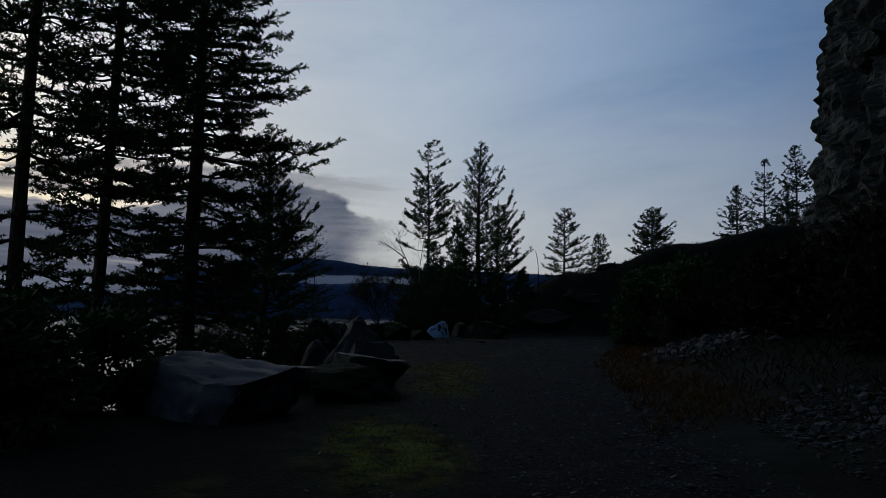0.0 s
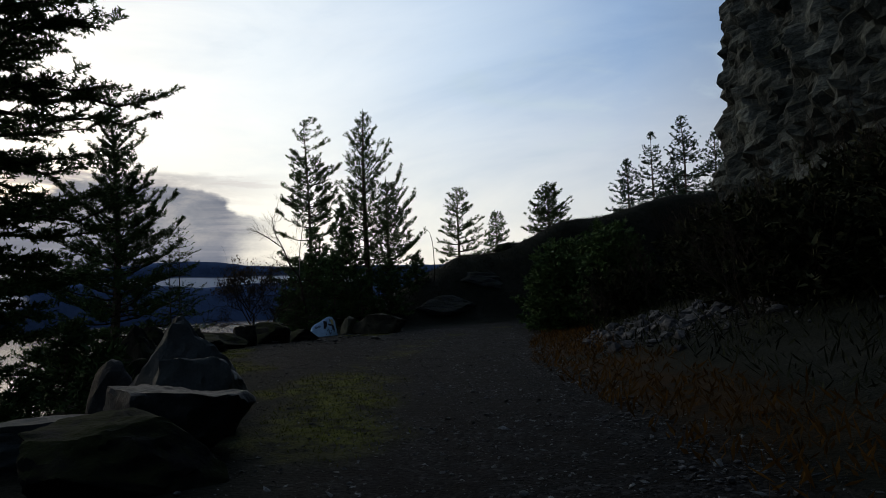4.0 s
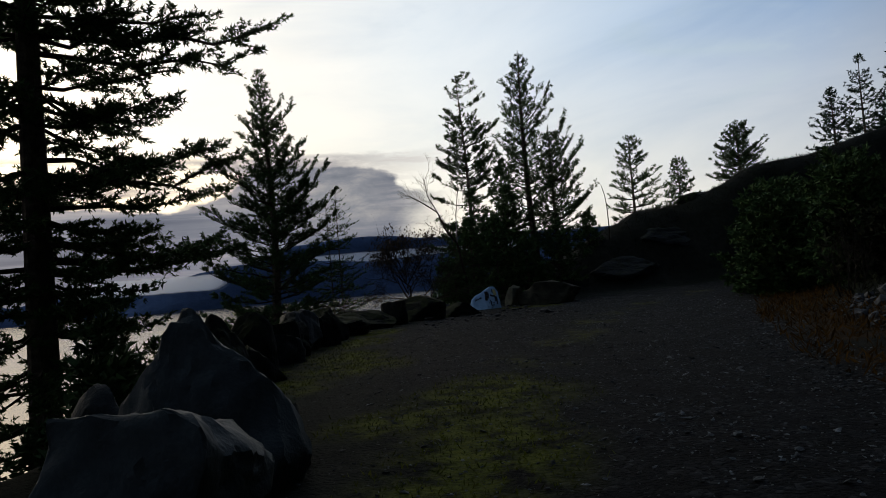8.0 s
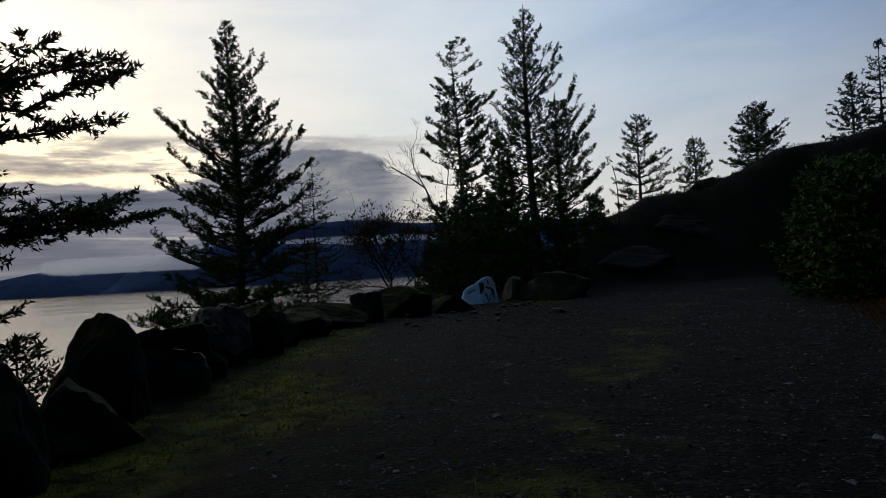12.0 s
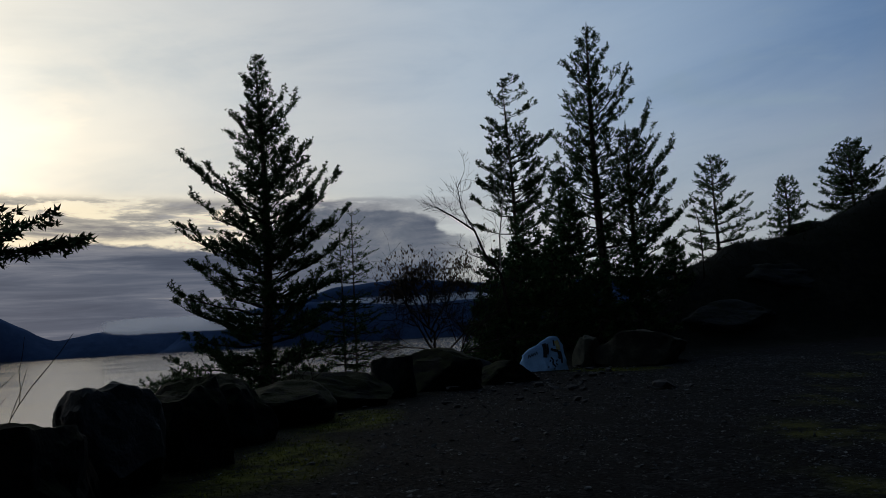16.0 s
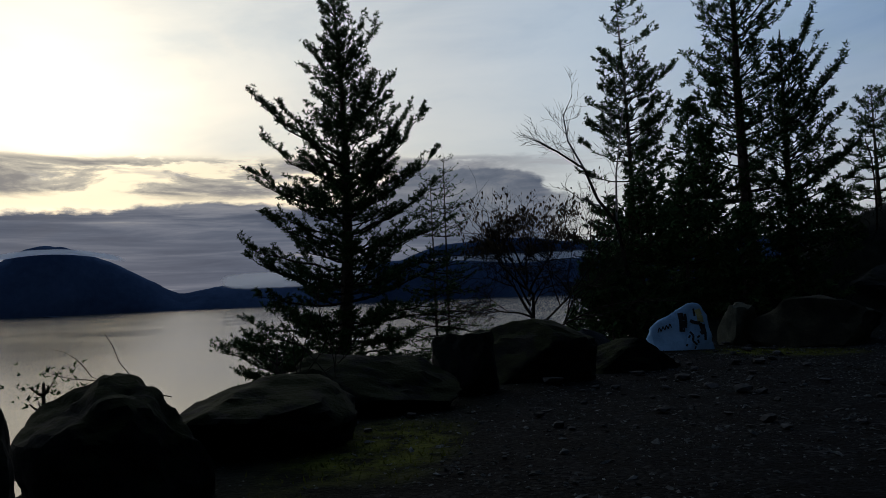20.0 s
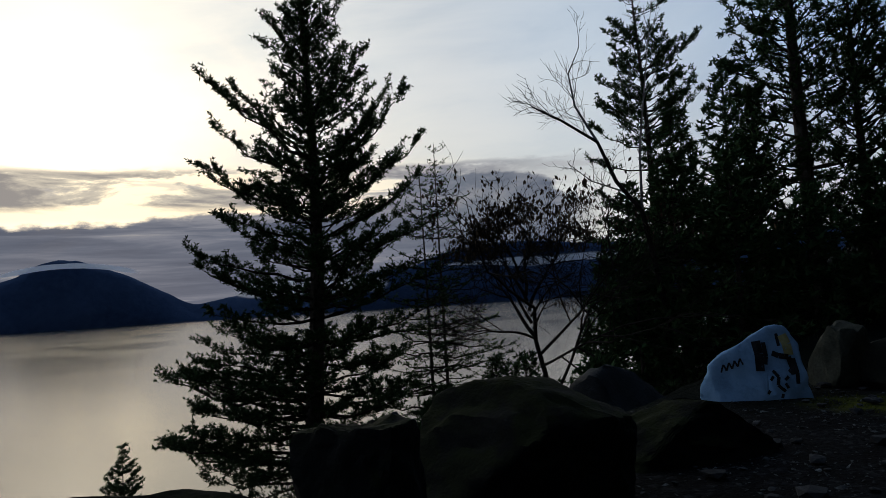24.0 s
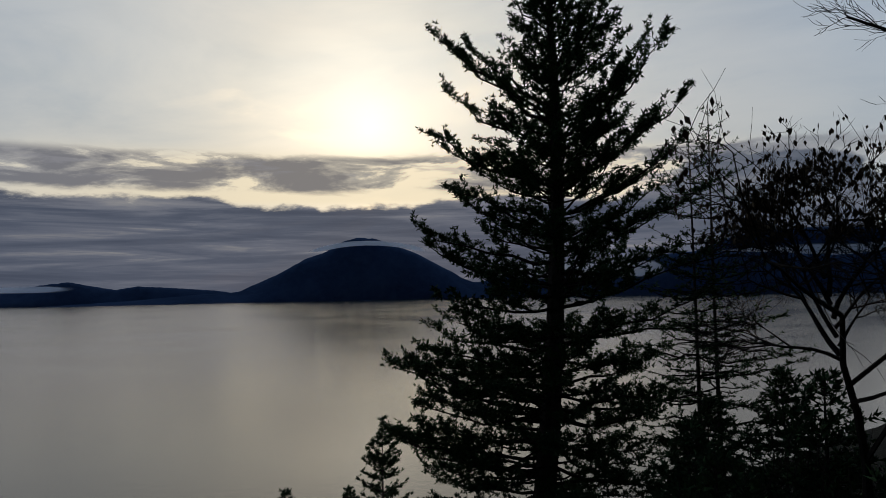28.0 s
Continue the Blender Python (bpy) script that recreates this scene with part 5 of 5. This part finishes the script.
for n, (px, py, tall, wide) in enumerate([(10.4, -25.0, 2.6, 1.8), (10.9, -22.6, 3.0, 1.9), (8.8, -30.2, 2.0, 1.5), (11.2, -27.4, 3.2, 2.0), (12.8, -24.4, 3.4, 2.1), (10.6, -30.6, 2.8, 1.9),
                                          (13.2, -20.8, 3.2, 2.0), (13.0, -29.6, 3.4, 2.0), (14.8, -22.4, 3.6, 2.1), (13.6, -16.6, 3.0, 1.8), (15.2, -18.4, 3.4, 2.0), (15.4, -26.6, 3.6, 2.1), (15.6, -13.6, 3.2, 1.9),
                                          (12.4, -13.0, 2.4, 1.5), (17.4, -10.0, 3.4, 2.0)]):
    gz, tall = level(px, py), tall * 0.5
    conifer("bank_shrub", "dense dark brushy shrub on the bank under the cliff", px, py, gz + tall, 0.09,
            [(gz + tall, 0.35, 0.35), (gz + tall * 0.75, wide * 0.75, wide * 0.75), (gz + tall * 0.3, wide, wide), (gz, wide * 0.9, wide * 0.9)], 540 + n, whorls=18, per=6, clear=0.0, rise=(6, 52),
            dense=0.9, tuft=0.19, twig_step=0.2, needle=UNDERGROWTH, group="brush under the cliff")


# ---- loose stones, grass and bracken ----
def stone_data(seed, mat, name="stone"):
    """A small angular stone, about one metre across."""
    r = random.Random(seed)
    bm = bmesh.new()
    bmesh.ops.create_icosphere(bm, subdivisions=1, radius=0.5)
    planes = [(Vector((r.gauss(0, 1), r.gauss(0, 1), r.gauss(0, 1))).normalized(), r.uniform(0.2, 0.36)) for n in range(6)]
    for v in bm.verts:
        for d, far in planes:
            over = v.co.dot(d) - far
            if over > 0:
                v.co -= d * over
    me = bpy.data.meshes.new(name)
    bm.to_mesh(me)
    bm.free()
    me.materials.append(mat)
    return me


def stone_field(name, label, category, mat, spots, seed):
    """Many stones in one mesh; spots: x, y, size."""
    r = np.random.RandomState(seed)
    forms = []
    for s in range(6):
        me = stone_data(seed + s, mat)
        v = np.zeros(len(me.vertices) * 3)
        me.vertices.foreach_get("co", v)
        forms.append((v.reshape(-1, 3), np.array([p.vertices[:] for p in me.polygons])))
        bpy.data.meshes.remove(me)
    spots = np.asarray(spots, float)
    z = height(spots[:, 0], spots[:, 1])
    verts, faces, at = [], [], 0
    for (x, y, s), gz in zip(spots, z):
        v, f = forms[r.randint(6)]
        a, sq = r.uniform(0, 6.28), r.uniform(0.3, 0.6)
        m = np.array([[math.cos(a), -math.sin(a), 0], [math.sin(a), math.cos(a), 0], [0, 0, 1]])
        verts.append((v * (s * r.uniform(0.8, 1.3), s, s * sq)) @ m.T + (x, y, gz + 0.18 * s))
        faces.append(f + at)
        at += len(v)
    return tagged(new(name, mesh_of(name, np.concatenate(verts), np.concatenate(faces), mat)), label, category, kind="stuff")


rg = np.random.RandomState(77)


def scatter(count, x0, x1, y0, y1, test):
    x, y = rg.uniform(x0, x1, count), rg.uniform(y0, y1, count)
    keep = test(x, y)
    return x[keep], y[keep]


def on_road(x, y):
    right, left = beside(RIGHT, x, y), beside(VERGE, x, y)
    return (right < 0.3) & (left > rg.uniform(-1.6, 0.6, x.shape)) & (beside(FAR_SIDE, x, y) > -0.2) & (wave(x, y, 2.4, 20) + 0.5 * wave(x, y, 0.9, 21) > rg.uniform(-0.7, 0.5, x.shape))


def flake_field(name, label, mat, x, y, size, seed):
    """Many small flat eight-sided flakes of stone in one mesh."""
    r = np.random.RandomState(seed)
    n = len(x)
    form = np.array([(1, 0, 0), (0.2, 1, 0), (-1, 0.1, 0), (-0.1, -1, 0), (0.1, 0.1, 1), (0, 0, -1)], float)
    v = form[None] * (1 + 0.35 * r.normal(size=(n, 6, 1))) * np.stack([size * r.uniform(0.5, 1.0, n), size * r.uniform(0.3, 0.6, n), size * r.uniform(0.12, 0.3, n)], -1)[:, None]
    a, tip = r.uniform(0, 6.28, n), r.normal(size=(n, 2)) * 0.25
    v[:, :, 2] += v[:, :, 0] * tip[:, :1] + v[:, :, 1] * tip[:, 1:]
    vx, vy = v[:, :, 0].copy(), v[:, :, 1].copy()
    v[:, :, 0] = vx * np.cos(a)[:, None] - vy * np.sin(a)[:, None] + x[:, None]
    v[:, :, 1] = vx * np.sin(a)[:, None] + vy * np.cos(a)[:, None] + y[:, None]
    v[:, :, 2] += (height(x, y) + 0.1 * size)[:, None]
    tri = np.array([(0, 1, 4), (1, 2, 4), (2, 3, 4), (3, 0, 4), (1, 0, 5), (2, 1, 5), (3, 2, 5), (0, 3, 5)])
    tagged(new(name, mesh_of(name, v.reshape(-1, 3), (tri[None] + 6 * np.arange(n)[:, None, None]).reshape(-1, 3), mat)), label, "gravel", kind="stuff")


gx, gy = scatter(20000, -4, 14, -43, 6, on_road)
stone_field("gravel", "scattered grey gravel on the track", "gravel", GRAVEL, np.stack([gx, gy, rg.gamma(1.6, 0.012, len(gx)) + 0.010], -1), 300)
gx, gy = scatter(120000, -3, 10, -43, 2, on_road)
flake_field("gravel", "fine flat flakes of grey stone on the track", GRAVEL, gx, gy, rg.gamma(1.3, 0.009, len(gx)) + 0.007, 305)

ex, ey = scatter(36000, 1.0, 9, -44, -14, lambda x, y: (np.abs(beside(RIGHT, x, y) + 0.45 + 0.3 * wave(x, y, 4, 31)) < 0.45) & (wave(x, y, 2.0, 32) > rg.uniform(-0.6, 0.5, x.shape)))
stone_field("gravel", "band of pale gravel along the edge of the track", "gravel", STONE, np.stack([ex, ey, rg.gamma(2.2, 0.011, len(ex)) + 0.012], -1), 310)


def grass_field(name, label, mat, x, y, low, high, lean, wide):
    n = len(x)
    way = unit(np.stack([rg.normal(size=n) * lean, rg.normal(size=n) * lean, np.ones(n)], -1))
    ln = rg.uniform(low, high, n)
    v, f = blades(np.stack([x, y, height(x, y) - 0.01], -1), way, ln, np.full(n, wide) * rg.uniform(0.6, 1.4, n), rg)
    tagged(new(name, mesh_of(name, v, f, mat)), label, "grass", kind="stuff")


def on_moss(x, y):
    patch = wave(x, y, 3.2, 9) + 0.6 * wave(x, y, 1.1, 10)
    near = np.full(x.shape, 9.0)
    for mx, my, rx, ry in MOSS:
        near = np.minimum(near, np.hypot((x - mx) / rx, (y - my) / ry))
    return near + 0.45 * patch < rg.uniform(0.5, 1.15, x.shape)


def on_verge(x, y):
    right = beside(RIGHT, x, y)
    return (right > -0.5) & (right < 1.5) & (y > -33.5) & (y < -4) & (wave(x, y, 3.2, 9) > rg.uniform(-0.7, 0.3, x.shape))


gx, gy = scatter(150000, -6, 6, -42, 2, on_moss)
grass_field("grass", "short green grass and moss at the edge of the track", GRASS, gx, gy, 0.02, 0.075, 0.7, 0.012)
gx, gy = scatter(34000, 1.5, 15, -36, -3, on_verge)
grass_field("bracken", "orange-brown dead bracken along the bank", BRACKEN, gx, gy, 0.06, 0.28, 0.8, 0.03)
gx, gy = scatter(110000, -14, 30, -40, 34, lambda x, y: (beside(RIGHT, x, y) > 1.5) | (-beside(FAR_SIDE, x, y) > 1.5) | (beside(EDGE, x, y) < -0.5))
grass_field("undergrowth", "dark rough undergrowth on the slopes", UNDERGROWTH, gx, gy, 0.08, 0.34, 0.8, 0.028)

# talus at the foot of the cliff: single blocks, then the small stuff
FORMS = [stone_data(400 + n, STONE) for n in range(8)]


def talus(label, spots, seed):
    r = random.Random(seed)
    cx, cy = sum(s[0] for s in spots) / len(spots), sum(s[1] for s in spots) / len(spots)
    root = thing("talus_heap", label, "rock pile", cx, cy, level(cx, cy), kind="structure")
    for x, y, s in spots:
        ob = new("stone", r.choice(FORMS))
        ob.parent = root
        ob.matrix_basis = pose(x - cx, y - cy, level(x, y) - level(cx, cy) + 0.12 * s, r.uniform(-25, 25), r.uniform(-25, 25), r.uniform(0, 360)) @ Matrix.Diagonal((s * r.uniform(0.8, 1.4), s, s * r.uniform(0.5, 0.9), 1))


def heap_spots(cx, cy, rx, ry, count, lo, hi):
    out = []
    while len(out) < count:
        a, b = rg.normal(size=2) * 0.5
        x, y = cx + a * rx, cy + b * ry
        if float(beside(RIGHT, np.array([x]), np.array([y]))[0]) > 0.9:
            out.append((x, y, lo + (hi - lo) * rg.rand() ** 2.6))
    return out


talus("heap of broken grey stones fallen from the cliff", heap_spots(5.3, -34.9, 1.7, 2.4, 300, 0.05, 0.26), 1)
talus("heap of broken pale stones on the bank", heap_spots(9.0, -20.6, 2.2, 4.6, 290, 0.08, 0.5), 2)
fx, fy = scatter(30000, 3, 14, -40, -12, lambda x, y: (beside(RIGHT, x, y) > 0.8) & (beside(RIGHT, x, y) < 4.5) & ((np.hypot((x - 5.3) / 2.0, (y + 34.9) / 2.9) < 1) | (np.hypot((x - 9.0) / 2.2, (y + 20.6) / 4.8) < 1)))
stone_field("scree", "small broken stones on the bank under the cliff", "scree", STONE, np.stack([fx, fy, rg.gamma(2.0, 0.017, len(fx)) + 0.022], -1), 320)
fx, fy = scatter(260, -3, 5, -9, 2, lambda x, y: (beside(EDGE, x, y) > 0.4) & (beside(FAR_SIDE, x, y) > 0))
stone_field("rubble", "loose stones on the ground before the boulders", "rubble", STONE, np.stack([fx, fy, rg.gamma(2.0, 0.04, len(fx)) + 0.04], -1), 340)

# small growth along the row of boulders
for n, (px, py) in enumerate([(-3.2, -11.2), (-2.75, -7.9)]):
    gz = level(px, py)
    conifer("young_fir", "tiny fir seedling rooted behind the boulders", px, py, 0.82, 0.02, [(0.82, 0.04, 0.04), (0.5, 0.16, 0.16), (gz, 0.24, 0.24)], 500 + n, whorls=6, per=4, clear=0.2, rise=(10, 40), tuft=0.04,
            twig_step=0.06, group="seedlings")
bare_tree("bare_sprig", "thin leafless sprig reaching out over the drop", "plant", -2.5, -10.6, 0.62, [((0, 0, 0), (-1.0, 0.4, 0.12), 0.8, 0.005)], 520, TWIG, depth=1, spread=0.5, lift=0.04, kids=3, group="sprigs")
